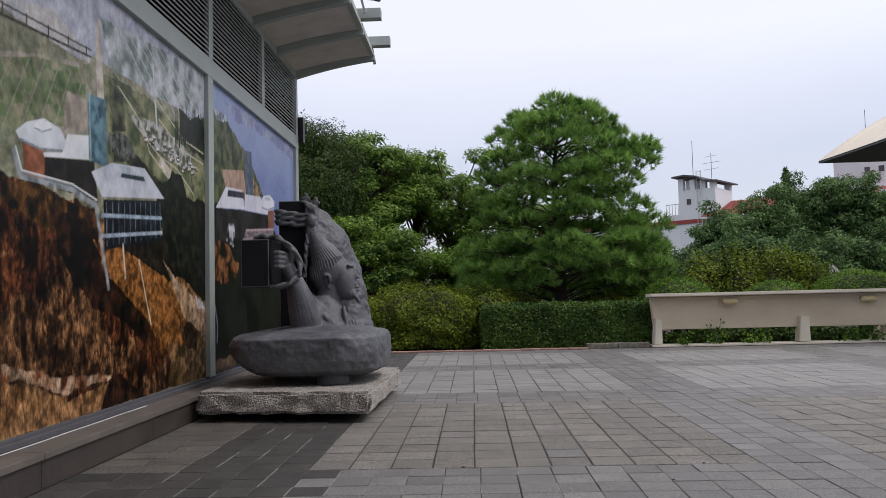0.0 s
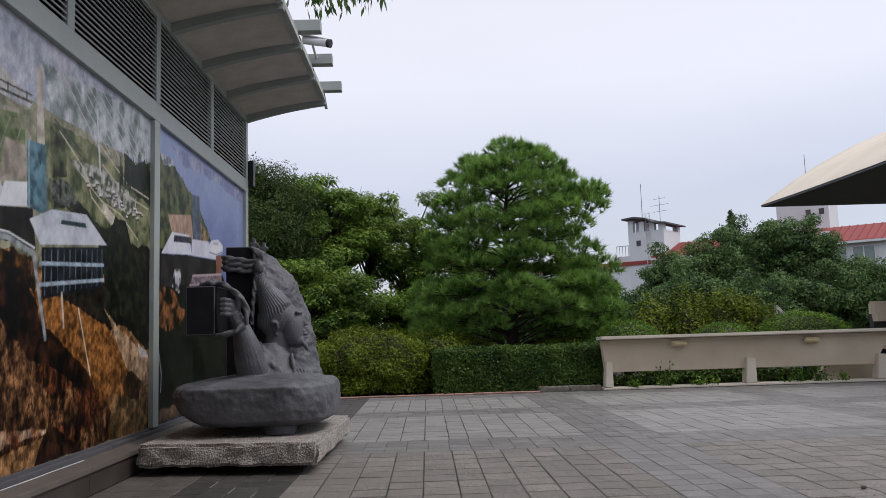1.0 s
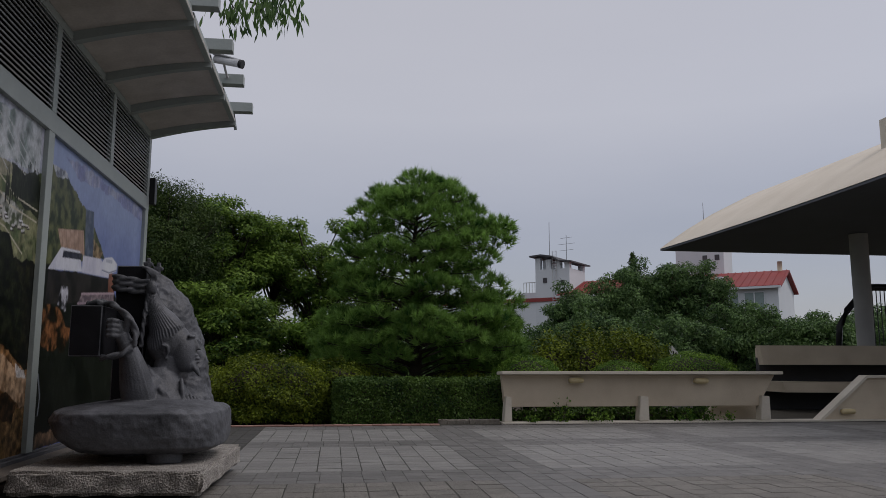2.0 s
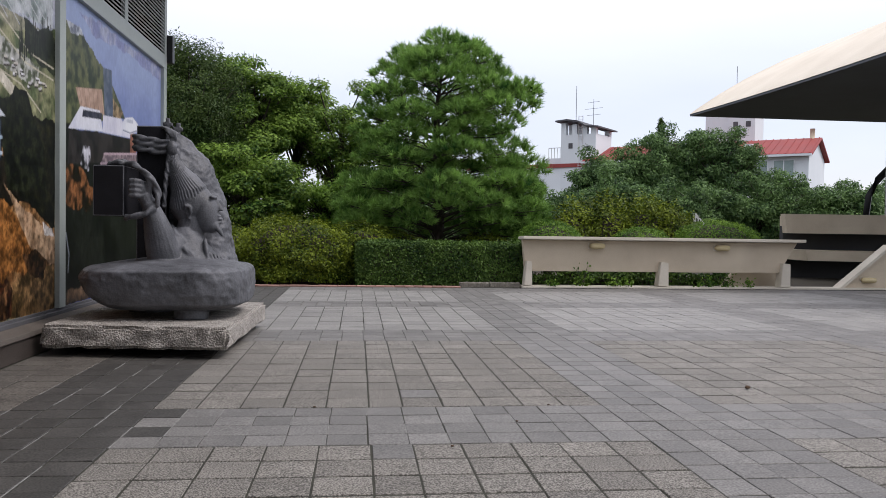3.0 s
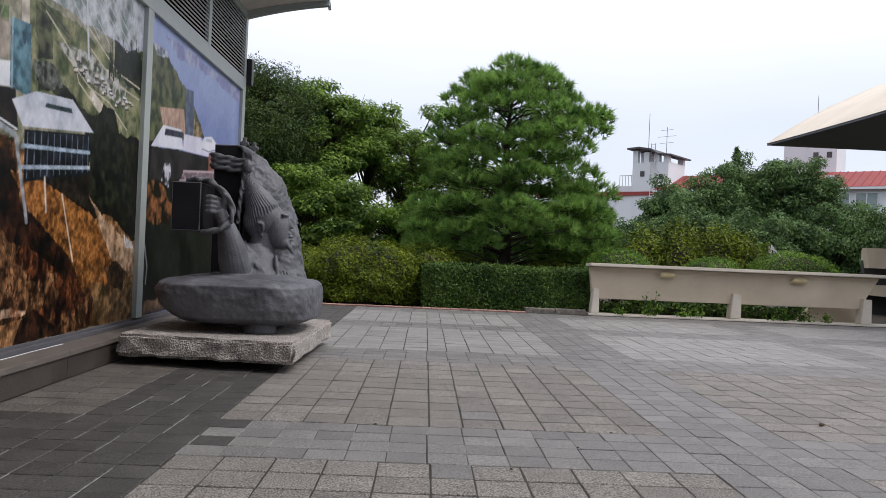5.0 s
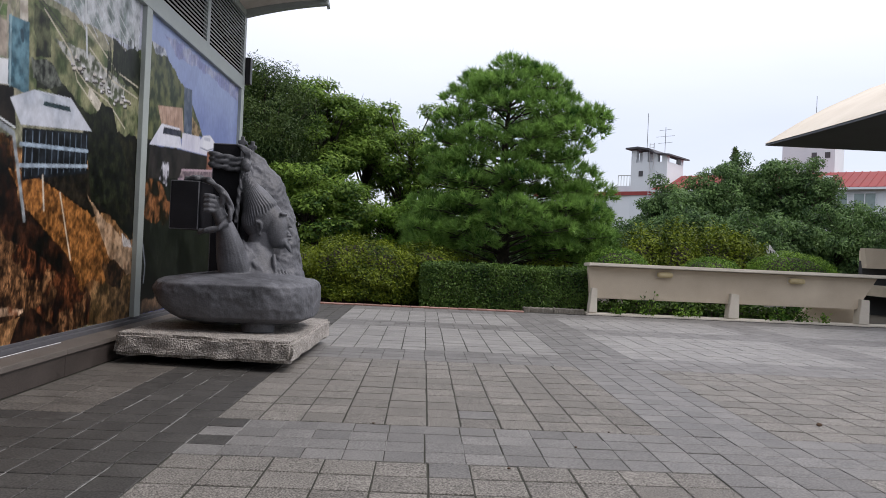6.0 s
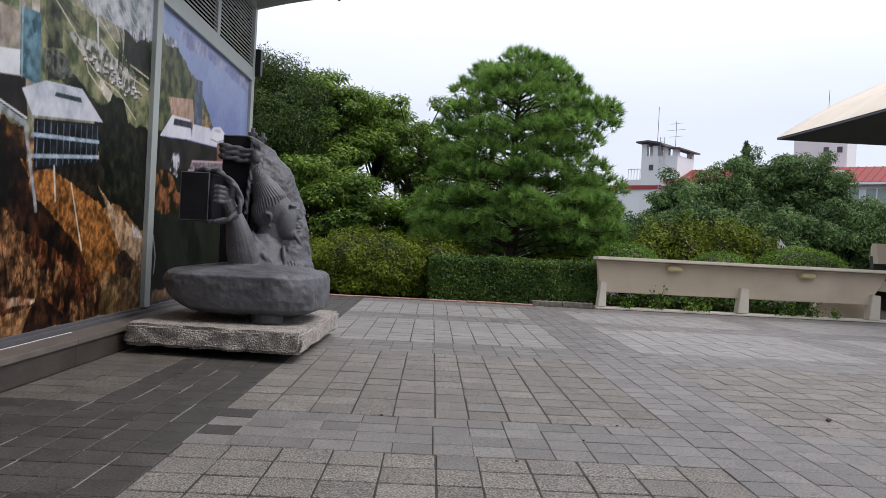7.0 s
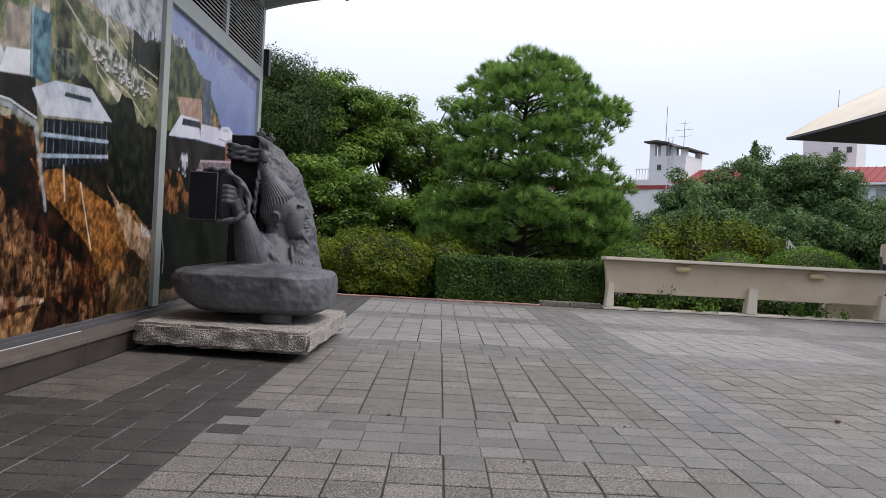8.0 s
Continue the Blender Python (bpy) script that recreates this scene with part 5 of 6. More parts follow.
def canopy():
    c = thing("canopy", (17.0, 22.0, 1.8), "large canopy with a curved cream shell and dark underside on columns", "canopy")
    prof = [(11.46, 5.38), (11.70, 5.56), (12.5, 6.10), (13.5, 6.70), (15.0, 7.45), (17.0, 8.20), (20.0, 8.5), (24.0, 8.4)]
    ys = [11.0 + 16.0 * k / 16 for k in range(17)]
    bm = bmesh.new()
    rows = []
    for y in ys:
        s = (y - 19) / 8
        sag = 0.28 * (1 - s * s)
        rows.append([bm.verts.new((x + (sag * (1 - n / 7)), y, z)) for n, (x, z) in enumerate(prof)])
    for a, b in zip(rows, rows[1:]):
        for k in range(len(prof) - 1):
            bm.faces.new((a[k], a[k + 1], b[k + 1], b[k])).smooth = True
    bm.faces.new(rows[0] + [bm.verts.new((24.0, ys[0], 5.40))])
    bm.faces.new((rows[-1] + [bm.verts.new((24.0, ys[-1], 5.40))])[::-1])
    under(c, part("shell", bm, M_ROOFSHELL, label="cream curved roof shell"))
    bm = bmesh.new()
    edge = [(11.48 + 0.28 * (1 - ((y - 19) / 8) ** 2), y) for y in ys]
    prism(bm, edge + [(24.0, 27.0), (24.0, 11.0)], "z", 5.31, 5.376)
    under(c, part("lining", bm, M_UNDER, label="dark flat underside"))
    for x, y in ((16.05, 22.55), (22.0, 22.55)):
        bm = bmesh.new()
        tube(bm, [(x, y, 1.79), (x, y, 5.30)], [0.25, 0.27], 20)
        under(c, part("column", bm, M_PLASTER))
    one_box("roof_block", (13.80, 14.25, 17.8, 18.25, 6.4, 7.55), M_CAP, c, 0.02)


canopy()


def black_frame():
    f = thing("steel_stair_frame", (16.0, 23.0, 1.8), "black bent steel handrail frame on the terrace", "handrail")
    bm = bmesh.new()
    tube(bm, [(15.45, 23.0, 1.79), (15.52, 23.0, 2.45), (15.80, 23.0, 2.95), (16.45, 23.0, 3.60), (16.75, 23.0, 3.70), (18.0, 23.0, 3.70)], [0.11] * 6, 4)
    under(f, part("rail", bm, M_STEEL))
    for k in range(5):
        bm = bmesh.new()
        tube(bm, [(16.7 + 0.14 * k, 23.0, 1.79), (16.7 + 0.14 * k, 23.0, 3.66)], [0.016, 0.016], 6)
        under(f, part("baluster", bm, M_STEEL))


black_frame()


# ---- planting ----
def shell_points(rng, n, x0, x1, y0, y1, z1, round_r, rough=0.05):
    """Points on the skin of a clipped block with rounded shoulders, and the way out of it."""
    u = rng.uniform(0, 1, (n, 3))
    face = rng.choice(4, n, p=[0.42, 0.34, 0.12, 0.12])
    p = np.stack([x0 + (x1 - x0) * u[:, 0], y0 + (y1 - y0) * u[:, 1], z1 * u[:, 2]], 1)
    out = np.zeros((n, 3))
    p[face == 0, 1], out[face == 0, 1] = y0, -1
    p[face == 1, 2], out[face == 1, 2] = z1, 1
    p[face == 2, 0], out[face == 2, 0] = x0, -1
    p[face == 3, 0], out[face == 3, 0] = x1, 1
    lo = np.array([x0 + round_r, y0 + round_r, -1.0])
    hi = np.array([x1 - round_r, y1 - round_r, z1 - round_r])
    core = np.clip(p, lo, hi)
    d = p - core
    far = np.linalg.norm(d, axis=1, keepdims=True)
    p = core + d / np.maximum(far, 1e-6) * np.minimum(far, round_r)
    out = np.where(far > 1e-4, d / np.maximum(far, 1e-6), out)
    wob = np.array([noise.noise(Vector(q) * 1.7) + 0.6 * noise.noise(Vector(q) * 4.5) for q in p])[:, None]
    return p + out * (wob * rough + rng.uniform(-0.07, 0.03, (n, 1))), out


def clipped_hedge(x0, x1, y0, y1, z1, leaf, leaves, label, seed, round_r=0.12, size=(0.06, 0.035), rough=0.05):
    rng = np.random.default_rng(seed)
    h = thing("hedge", ((x0 + x1) / 2, (y0 + y1) / 2, -0.07), label, "hedge")
    p, out = shell_points(rng, leaves, x0, x1, y0, y1, z1, round_r, rough)
    arrays_mesh("leaves", leaf_corners(p, out, size[0], size[1], rng, 0.1), 4, leaf, h)
    bm = bmesh.new()
    box(bm, x0 + 0.10, x1 - 0.10, y0 + 0.10, y1 - 0.1, -0.08, z1 - 0.10, bevel=min(round_r, 0.3) * 0.9)
    under(h, part("twig_core", bm, M_BARK))
    return h


def round_shrub(at, size, leaf, leaves, label, seed, leaf_size=(0.07, 0.04), rough=0.16, name="shrub", spiky=0.0, drop=0.25):
    rng = np.random.default_rng(seed)
    s = thing(name, (at[0], at[1], -0.07), label, "shrub", "shrubs in the planting")
    d = unit(rng.normal(0, 1, (leaves, 3)))
    d[:, 2] = np.abs(d[:, 2]) * 1.0 - drop
    d = unit(d)
    lump = np.array([noise.noise(Vector(q) * 2.2 + Vector(at)) + 0.7 * noise.noise(Vector(q) * 5.5 + Vector(at)) for q in d])[:, None]
    r = 1 + lump * rough + rng.uniform(-0.12, 0.03 + spiky, (leaves, 1))
    p = np.array(at) + d * np.array(size) * r
    p[:, 2] = np.maximum(p[:, 2], -0.05)
    arrays_mesh("leaves", leaf_corners(p, d + np.array([0, 0, 0.4]), leaf_size[0], leaf_size[1], rng, -0.1), 4, leaf, s)
    bm = bmesh.new()
    blob(bm, at, tuple(0.80 * k for k in size), 0.08, 2.0, 3, floor=-0.08)
    tube(bm, [(at[0], at[1], -0.08), (at[0], at[1], at[2])], [0.12, 0.08], 8)
    under(s, part("twig_core", bm, M_BARK))
    return s


def planting():
    clipped_hedge(-0.02, 3.92, 17.66, 18.75, 0.95, L_HEDGE, 26000, "dark green box hedge clipped flat beside the parapet", 3)
    round_shrub((-1.45, 18.9, 0.45), (1.5, 1.05, 1.05), L_AZALEA, 26000, "broad yellow-green azalea mound at the plaza edge", 5, drop=0.42)
    round_shrub((-0.10, 19.4, 0.40), (1.35, 0.95, 0.98), L_AZALEA, 14000, "yellow-green azalea mound under the pine", 6, drop=0.36)
    round_shrub((-3.0, 19.2, 0.35), (1.0, 0.9, 0.85), L_AZALEA, 7000, "yellow-green azalea mound beside the pavilion", 7)
    round_shrub((1.0, 20.2, 0.45), (0.9, 0.7, 0.75), L_AZALEA, 4000, "loose azalea behind the clipped hedge", 8)
    round_shrub((3.2, 20.2, 0.45), (0.9, 0.7, 0.75), L_AZALEA, 4000, "loose azalea behind the clipped hedge", 9)
    round_shrub((4.55, 18.9, 0.88), (0.85, 0.75, 0.62), L_LIGHT, 8000, "round clipped green shrub behind the parapet", 10, (0.05, 0.03), 0.07)
    round_shrub((8.95, 19.2, 0.92), (1.15, 0.8, 0.66), L_LIGHT, 10000, "wide clipped green shrub behind the parapet", 11, (0.05, 0.03), 0.08)
    round_shrub((6.9, 19.0, 0.85), (0.8, 0.7, 0.52), L_LIGHT, 5500, "low clipped green shrub behind the parapet", 12, (0.05, 0.03), 0.08)
    for k, (x, z) in enumerate(((5.6, 1.0), (6.4, 1.1), (7.4, 1.12), (8.0, 0.98))):
        round_shrub((x, 20.2, 0.7), (0.8, 0.6, z * 1.12), L_AZALEA, 7000, "loose yellow-green shrub behind the parapet", 20 + k, (0.09, 0.045), 0.3, spiky=0.2)
    # weeds in the gap below the beam
    rng = np.random.default_rng(31)
    for k, (x, w, h) in enumerate(((5.3, 0.30, 0.52), (6.05, 0.22, 0.28), (8.15, 0.25, 0.30), (8.6, 0.3, 0.34), (9.15, 0.12, 0.22), (4.6, 0.16, 0.16), (6.35, 0.12, 0.2))):
        w_ob = thing("weed", (x - 0.35, 17.3, 0.05), "leafy green weed growing at the parapet foot", "weed", "weeds under the parapet")
        x -= 0.35
        n = int(420 * w)
        tips = np.stack([x + rng.normal(0, w * 0.45, n), 17.26 + rng.normal(0, 0.06, n), 0.06 + np.abs(rng.normal(0, h * 0.42, n))], 1)
        tips[:, 2] = np.minimum(tips[:, 2], h)
        arrays_mesh("leaves", leaf_corners(tips, rng.normal(0, 1, (n, 3)) + np.array([0, -0.6, 0.7]), 0.075, 0.045, rng, 0.1), 4, L_LIGHT, w_ob)
        bm = bmesh.new()
        for j in range(6):
            a = rng.uniform(-1, 1)
            tube(bm, [(x, 17.26, 0.04), (x + a * w * 0.3, 17.24, h * 0.5), (x + a * w * 0.6, 17.22, h * rng.uniform(0.6, 1.0))], [0.006, 0.005, 0.003], 5)
        under(w_ob, part("stem", bm, M_BARK))
    # leafy dark mass below the parapet, in its shade
    clipped_hedge(3.9, 9.8, 18.15, 18.7, 0.27, L_HEDGE, 4000, "low ground-cover shrubs in the shade of the parapet", 33, 0.1, (0.09, 0.055), 0.15)


planting()


def pine():
    rng = np.random.default_rng(12)
    base = Vector((2.0, 21.0, -0.08))
    tree = thing("pine_tree", base, "full garden pine with layered pads of green needles", "tree")
    left = [(1.0, -0.55), (1.9, -0.75), (2.6, -0.6), (3.05, -0.05), (3.8, -0.32), (4.3, -0.3), (4.9, 0.1), (5.5, 0.5), (5.95, 0.8), (6.35, 1.5)]
    right = [(1.0, 5.1), (1.9, 5.3), (2.75, 5.1), (3.3, 4.65), (3.7, 4.25), (4.2, 4.85), (4.85, 4.75), (5.25, 4.15), (5.8, 3.5), (6.1, 3.2), (6.35, 2.7)]

    def side(table, z):
        return float(np.interp(z, [a for a, _ in table], [b for _, b in table]))
    def stem(z):
        return Vector((1.95 + 0.10 * math.sin(z * 1.1) + 0.04 * z, 21.0, z))
    bm = bmesh.new()
    zs = [-0.1, 0.4, 1.2, 2.0, 2.7, 3.4, 4.1, 4.7, 5.3, 6.1]
    tube(bm, [stem(z) for z in zs], [0.21, 0.18, 0.155, 0.14, 0.125, 0.105, 0.085, 0.06, 0.035, 0.015], 10)
    pads = []
    layers = [1.3, 1.85, 2.4, 3.0, 3.6, 4.2, 4.75, 5.2, 5.6, 5.9]
    for n, z in enumerate(layers):
        l, r = side(left, z), side(right, z)
        mid, half = (l + r) / 2, (r - l) / 2
        ring = max(4, int(4.2 * half))
        for k in range(ring):
            a = 2 * math.pi * (k + 0.5 * (n % 2) + rng.uniform(-0.3, 0.3)) / ring
            size = rng.uniform(0.46, 0.80) * (0.62 + 0.38 * half / 3.0)
            reach = max(half - size * 0.85, 0.08) * rng.uniform(0.82, 1.04)
            c = Vector((mid + reach * math.cos(a), 21.0 + reach * 0.85 * math.sin(a), z + rng.uniform(-0.22, 0.16)))
            if c.z < 1.75 and c.y < 21.3 and abs(c.x - 1.95) < 0.55:
                continue
            pads.append((c, size))
        if half > 1.0:
            # more pads on the sunny, open side than within
            for k in range(int((2.8 if z < 4.5 else 1.5) * half)):
                a, q = rng.uniform(math.pi, 2 * math.pi), rng.uniform(0.3, 0.8)
                c = Vector((mid + half * q * math.cos(a), 21.0 + half * 0.85 * q * math.sin(a), z + rng.uniform(-0.3, 0.12)))
                if c.z < 1.75 and abs(c.x - 1.95) < 0.55:
                    continue
                pads.append((c, rng.uniform(0.30, 0.52)))
    tufts_at, tufts_up = [], []
    for c, size in pads:
        root = stem(max(0.9, c.z - 0.25 - 0.12 * (c - stem(c.z)).length))
        mid = root.lerp(c, 0.55) + Vector((rng.uniform(-0.12, 0.12), rng.uniform(-0.1, 0.1), rng.uniform(-0.02, 0.18)))
        tube(bm, [root, mid, c + Vector((0, 0, -0.08))], [0.026, 0.016, 0.008], 6)
        for j in range(5):
            d = Vector((rng.normal(), rng.normal(), 0.25)).normalized()
            tube(bm, [c.lerp(mid, 0.3), c + d * size * 0.75], [0.010, 0.004], 4)
        k = int(125 * size * size) + 10
        d = unit(rng.normal(0, 1, (k, 3)))
        d[:, 2] = np.where(d[:, 2] < -0.12, -d[:, 2], d[:, 2])
        p = d * np.array([size, size, size * 0.54]) * rng.uniform(0.78, 1.0, (k, 1))
        tufts_at.append(np.array(c) + p)
        tufts_up.append(unit(d * np.array([1, 1, 0.7]) + np.array([0, 0, 0.65])))
    at, up = np.concatenate(tufts_at), np.concatenate(tufts_up)
    m = 26
    at_r, up_r = np.repeat(at, m, 0), np.repeat(up, m, 0)
    way = unit(up_r * 0.85 + rng.normal(0, 0.5, at_r.shape))
    ln = rng.uniform(0.12, 0.225, (len(at_r), 1))
    wd = unit(np.cross(way, rng.normal(0, 1, way.shape))) * 0.0115
    start = at_r + up_r * rng.uniform(-0.06, 0.06, (len(at_r), 1))
    tri = np.stack([start - wd, start + wd, start + way * ln], 1).reshape(-1, 3)
    under(tree, part("trunk", bm, M_BARK))
    crown = arrays_mesh("crown", tri, 3, L_PINE, tree)
    # each tuft of needles has its own tone
    tones = np.repeat(np.clip(rng.normal(0.52, 0.30, len(at)), 0, 1), m * 3)
    crown.data.attributes.new("tone", "FLOAT", "POINT").data.foreach_set("value", tones.astype(np.float32))


pine()


def broad_tree(name, base, height, crown_r, crown_z, leaf, label, seed, clumps=70, per=1100, leaf_size=(0.17, 0.085), flat=0.7, clump_r=(0.45, 0.8), squash=0.9, droop=0.3, group="", hollow=0.5, level=0.5):
    rng = np.random.default_rng(seed)
    base = Vector(base)
    tree = thing(name, base, label, "tree", group)
    bm = bmesh.new()
    top = base + Vector((rng.uniform(-0.3, 0.3), rng.uniform(-0.3, 0.3), height * 0.9))
    def stem(s):
        return base.lerp(top, s) + Vector((0.15 * math.sin(3 * s + seed), 0.12 * math.cos(2.3 * s + seed), 0))
    tube(bm, [stem(s) for s in (0, 0.15, 0.3, 0.5, 0.7, 0.9)], [0.05 * height * k for k in (0.55, 0.45, 0.4, 0.28, 0.17, 0.06)], 8)
    d = unit(rng.normal(0, 1, (clumps, 3)))
    r = rng.uniform(hollow, 1.0, (clumps, 1)) ** 0.8
    centre = np.array([base.x, base.y, base.z + crown_z])
    hz = height - crown_z
    c = d * r * np.array([crown_r, crown_r * squash, hz * 0.92])
    c += rng.normal(0, 0.14 * crown_r, c.shape)
    c[:, 2] = np.maximum(c[:, 2], -crown_z * 0.75)
    c += centre
    radii = rng.uniform(*clump_r, clumps)
    for k in range(clumps):
        p = Vector(c[k])
        s = min(max((p.z - base.z) / height - 0.22, 0.12), 0.85)
        root = stem(s)
        mid = root.lerp(p, 0.5) + Vector((rng.uniform(-0.2, 0.2), rng.uniform(-0.2, 0.2), rng.uniform(0.0, 0.25)))
        tube(bm, [root, mid, p], [0.009 * height * (1 - s * 0.6), 0.005 * height, 0.01], 5)
        for j in range(3):
            e = p + Vector(unit(rng.normal(0, 1, 3))) * radii[k] * 0.8
            tube(bm, [mid.lerp(p, 0.6), e], [0.012, 0.004], 4)
    under(tree, part("trunk", bm, M_BARK))
    arrays_mesh("crown", clump_leaves(c, radii, per, leaf_size[0], leaf_size[1], rng, flat, droop, level), 4, leaf, tree)
    return tree


def woods():
    g = "trees behind the hedge"
    # beside the pavilion
    fine = dict(leaf_size=(0.125, 0.06), flat=0.5, clump_r=(0.32, 0.62), droop=0.15, group=g, level=1.3)
    broad_tree("cypress_tree", (-5.0, 24.0, -0.08), 6.5, 1.4, 4.4, L_CYPRESS, "dark fine-leaved cypress beside the pavilion", 41, 170, 2300, (0.10, 0.030), 1.1, (0.35, 0.6), 0.9, -0.4, g, 0.55)
    broad_tree("maple_tree", (-3.55, 26.0, -0.08), 7.0, 1.8, 4.5, L_MAPLE, "spreading green maple behind the azaleas", 42, 135, 1700, **fine)
    broad_tree("maple_tree", (-2.1, 27.8, -0.08), 6.3, 1.0, 5.2, L_MAPLE, "green maple rising behind the azaleas", 52, 42, 1500, **fine)
    broad_tree("maple_tree", (-0.8, 26.5, -0.08), 6.0, 1.65, 4.3, L_MAPLE, "open-crowned green maple with dark limbs", 43, 62, 1700, **fine)
    broad_tree("maple_tree", (-3.3, 23.4, -0.08), 3.9, 1.6, 2.1, L_MAPLE, "low bushy maple behind the azaleas", 44, 110, 1400, **fine)
    broad_tree("maple_tree", (-1.1, 24.2, -0.08), 2.9, 1.6, 1.6, L_LIGHT, "low fresh-green bushy tree behind the azaleas", 45, 80, 1300, **fine)
    broad_tree("maple_tree", (1.9, 29.0, -0.08), 4.9, 1.7, 3.0, L_MAPLE, "green maple standing behind the pine", 46, 90, 1000, **fine)
    broad_tree("maple_tree", (-8.2, 29.0, -0.08), 7.0, 2.4, 3.6, L_MAPLE, "green maple behind the pavilion end", 47, 60, 700, group=g)
    broad_tree("maple_tree", (1.2, 25.2, -0.08), 2.5, 1.5, 1.2, L_DARK, "low dark-green bushy tree behind the pine", 49, 55, 800, group=g)
    broad_tree("maple_tree", (4.3, 26.5, -0.08), 3.2, 1.8, 1.6, L_DARK, "low dark-green tree behind the pine", 48, 60, 800, group=g)
    # right group, farther off
    h = "trees on the slope"
    spots = ((10.4, 40, 3.1, 1.7), (12.7, 41, 5.6, 1.7), (14.6, 42, 6.1, 2.0), (16.6, 43, 7.2, 2.0), (18.7, 43, 7.5, 2.1), (20.0, 42, 7.4, 1.75), (22.6, 41, 4.7, 1.9), (25.6, 40, 4.1, 2.2), (28.2, 40, 4.0, 2.2), (31.2, 41, 4.8, 2.4), (34.4, 42, 5.0, 2.5), (11.6, 36, 3.6, 2.2), (15.3, 36, 3.7, 2.3), (19.0, 36, 3.9, 2.3), (22.2, 35, 3.4, 2.2), (6.8, 38, 3.4, 2.0))
    for k, (x, y, top, r) in enumerate(spots):
        broad_tree("slope_tree", (x, y, -0.08), top, r, top * 0.55, L_DARK, "dense dark-green broadleaf tree on the slope below", 60 + k, 130, 900, (0.175, 0.07), 0.75, (0.34, 0.66), 0.8, 0.45, h, 0.45, 0.6)
    rng = np.random.default_rng(90)
    tree = thing("conifer_tree", (18.0, 46.5, -0.08), "thin pointed conifer above the other trees", "tree", h)
    bm = bmesh.new()
    tube(bm, [(18.0, 46.5, -0.1), (18.05, 46.5, 4.6), (18.0, 46.5, 8.0)], [0.12, 0.08, 0.01], 7)
    s = rng.uniform(0, 1, 5200) ** 0.75
    turn_a = rng.uniform(0, 6.283, 5200)
    reach = (0.06 + 1.35 * s) * (0.22 + 0.78 * np.abs(np.sin(17.0 * s + 0.6 * np.sin(turn_a * 2)))) * rng.uniform(0.2, 1.0, 5200)
    at = np.stack([18.0 + reach * np.cos(turn_a), 46.5 + reach * np.sin(turn_a), 8.05 - 3.6 * s + 0.12 * reach], 1)
    for k in range(26):
        q = k / 26
        aa = 2.4 * k
        tube(bm, [(18.0, 46.5, 7.9 - 3.5 * q), (18.0 + 1.1 * q * math.cos(aa), 46.5 + 0.8 * q * math.sin(aa), 7.95 - 3.5 * q)], [0.02, 0.006], 4)
    under(tree, part("trunk", bm, M_BARK))
    arrays_mesh("crown", leaf_corners(at, rng.normal(0, 1, at.shape), 0.17, 0.05, rng, 0.3), 4, L_CYPRESS, tree)
    # a limb of big drooping leaves over the eave
    rng = np.random.default_rng(77)
    tree = thing("overhanging_tree", (-5.4, 17.2, -0.08), "tall tree whose drooping leaves hang over the eave", "tree")
    bm = bmesh.new()
    tube(bm, [(-5.4, 17.2, -0.1), (-5.35, 17.1, 3.0), (-5.0, 16.8, 6.2), (-4.2, 16.2, 8.0), (-3.0, 15.6, 8.9), (-1.6, 15.2, 8.7), (-1.0, 15.1, 8.4)], [0.26, 0.22, 0.17, 0.12, 0.07, 0.03, 0.01], 9)
    spots = []
    for k in range(16):
        s = rng.uniform(0, 1)
        p = Vector((-3.4 + 2.3 * s, 15.5 - 0.4 * s + rng.normal(0, 0.25), 8.75 - 0.25 * s))
        q = p + Vector((rng.normal(0, 0.2), rng.normal(0, 0.2), -rng.uniform(0.1, 0.45)))
        tube(bm, [p, q], [0.02, 0.006], 5)
        spots.append(np.array(q) + rng.normal(0, 0.16, (26, 3)))
    under(tree, part("trunk", bm, M_BARK))
    at = np.concatenate(spots)
    arrays_mesh("crown", leaf_corners(at, rng.normal(0, 1, at.shape), 0.26, 0.07, rng, 2.2), 4, L_DARK, tree)


woods()


def little_sign():
    s = thing("sign", (13.0, 30.0, -0.08), "small white tilted notice board on a post", "sign")
    bm = bmesh.new()
    tube(bm, [(13.0, 30.0, -0.08), (13.0, 30.0, 2.0)], [0.035, 0.03], 8)
    under(s, part("post", bm, M_SIGN))
    bm = bmesh.new()
    prism(bm, [(12.98, 1.45), (13.40, 1.15), (13.42, 1.62), (13.06, 2.02)], "y", 29.93, 29.97)
    under(s, part("board", bm, M_SIGN))
    for k in range(3):
        bm = bmesh.new()
        prism(bm, [(13.08 + 0.10 * k, 1.62 - 0.08 * k), (13.13 + 0.10 * k, 1.59 - 0.08 * k), (13.13 + 0.10 * k, 1.78 - 0.08 * k), (13.08 + 0.10 * k, 1.82 - 0.08 * k)], "y", 29.915, 29.93)
        under(s, part("lettering_bar", bm, M_STEEL))


little_sign()


# ---- the apartment block beyond, standing at an angle to the plaza ----
def block_part(parent, name, mat, u0, u1, v0, v1, z0, z1, label=""):
    """A box in the block's own axes: u along the front from its near corner, v into its depth."""
    bm = bmesh.new()
    box(bm, u0, u1, v0, v1, z0, z1)
    return block_mesh(parent, part(name, bm, mat, None, label))


def block_mesh(parent, ob):
    ob.parent = parent
    return ob


def block_thing(name, x, y, label, category):
    ob = thing(name, (x, y, -0.08), label, category)
    ob.rotation_euler = (0, 0, math.atan2(0.64, -0.77) - math.pi)
    bpy.context.view_layer.update()
    return ob


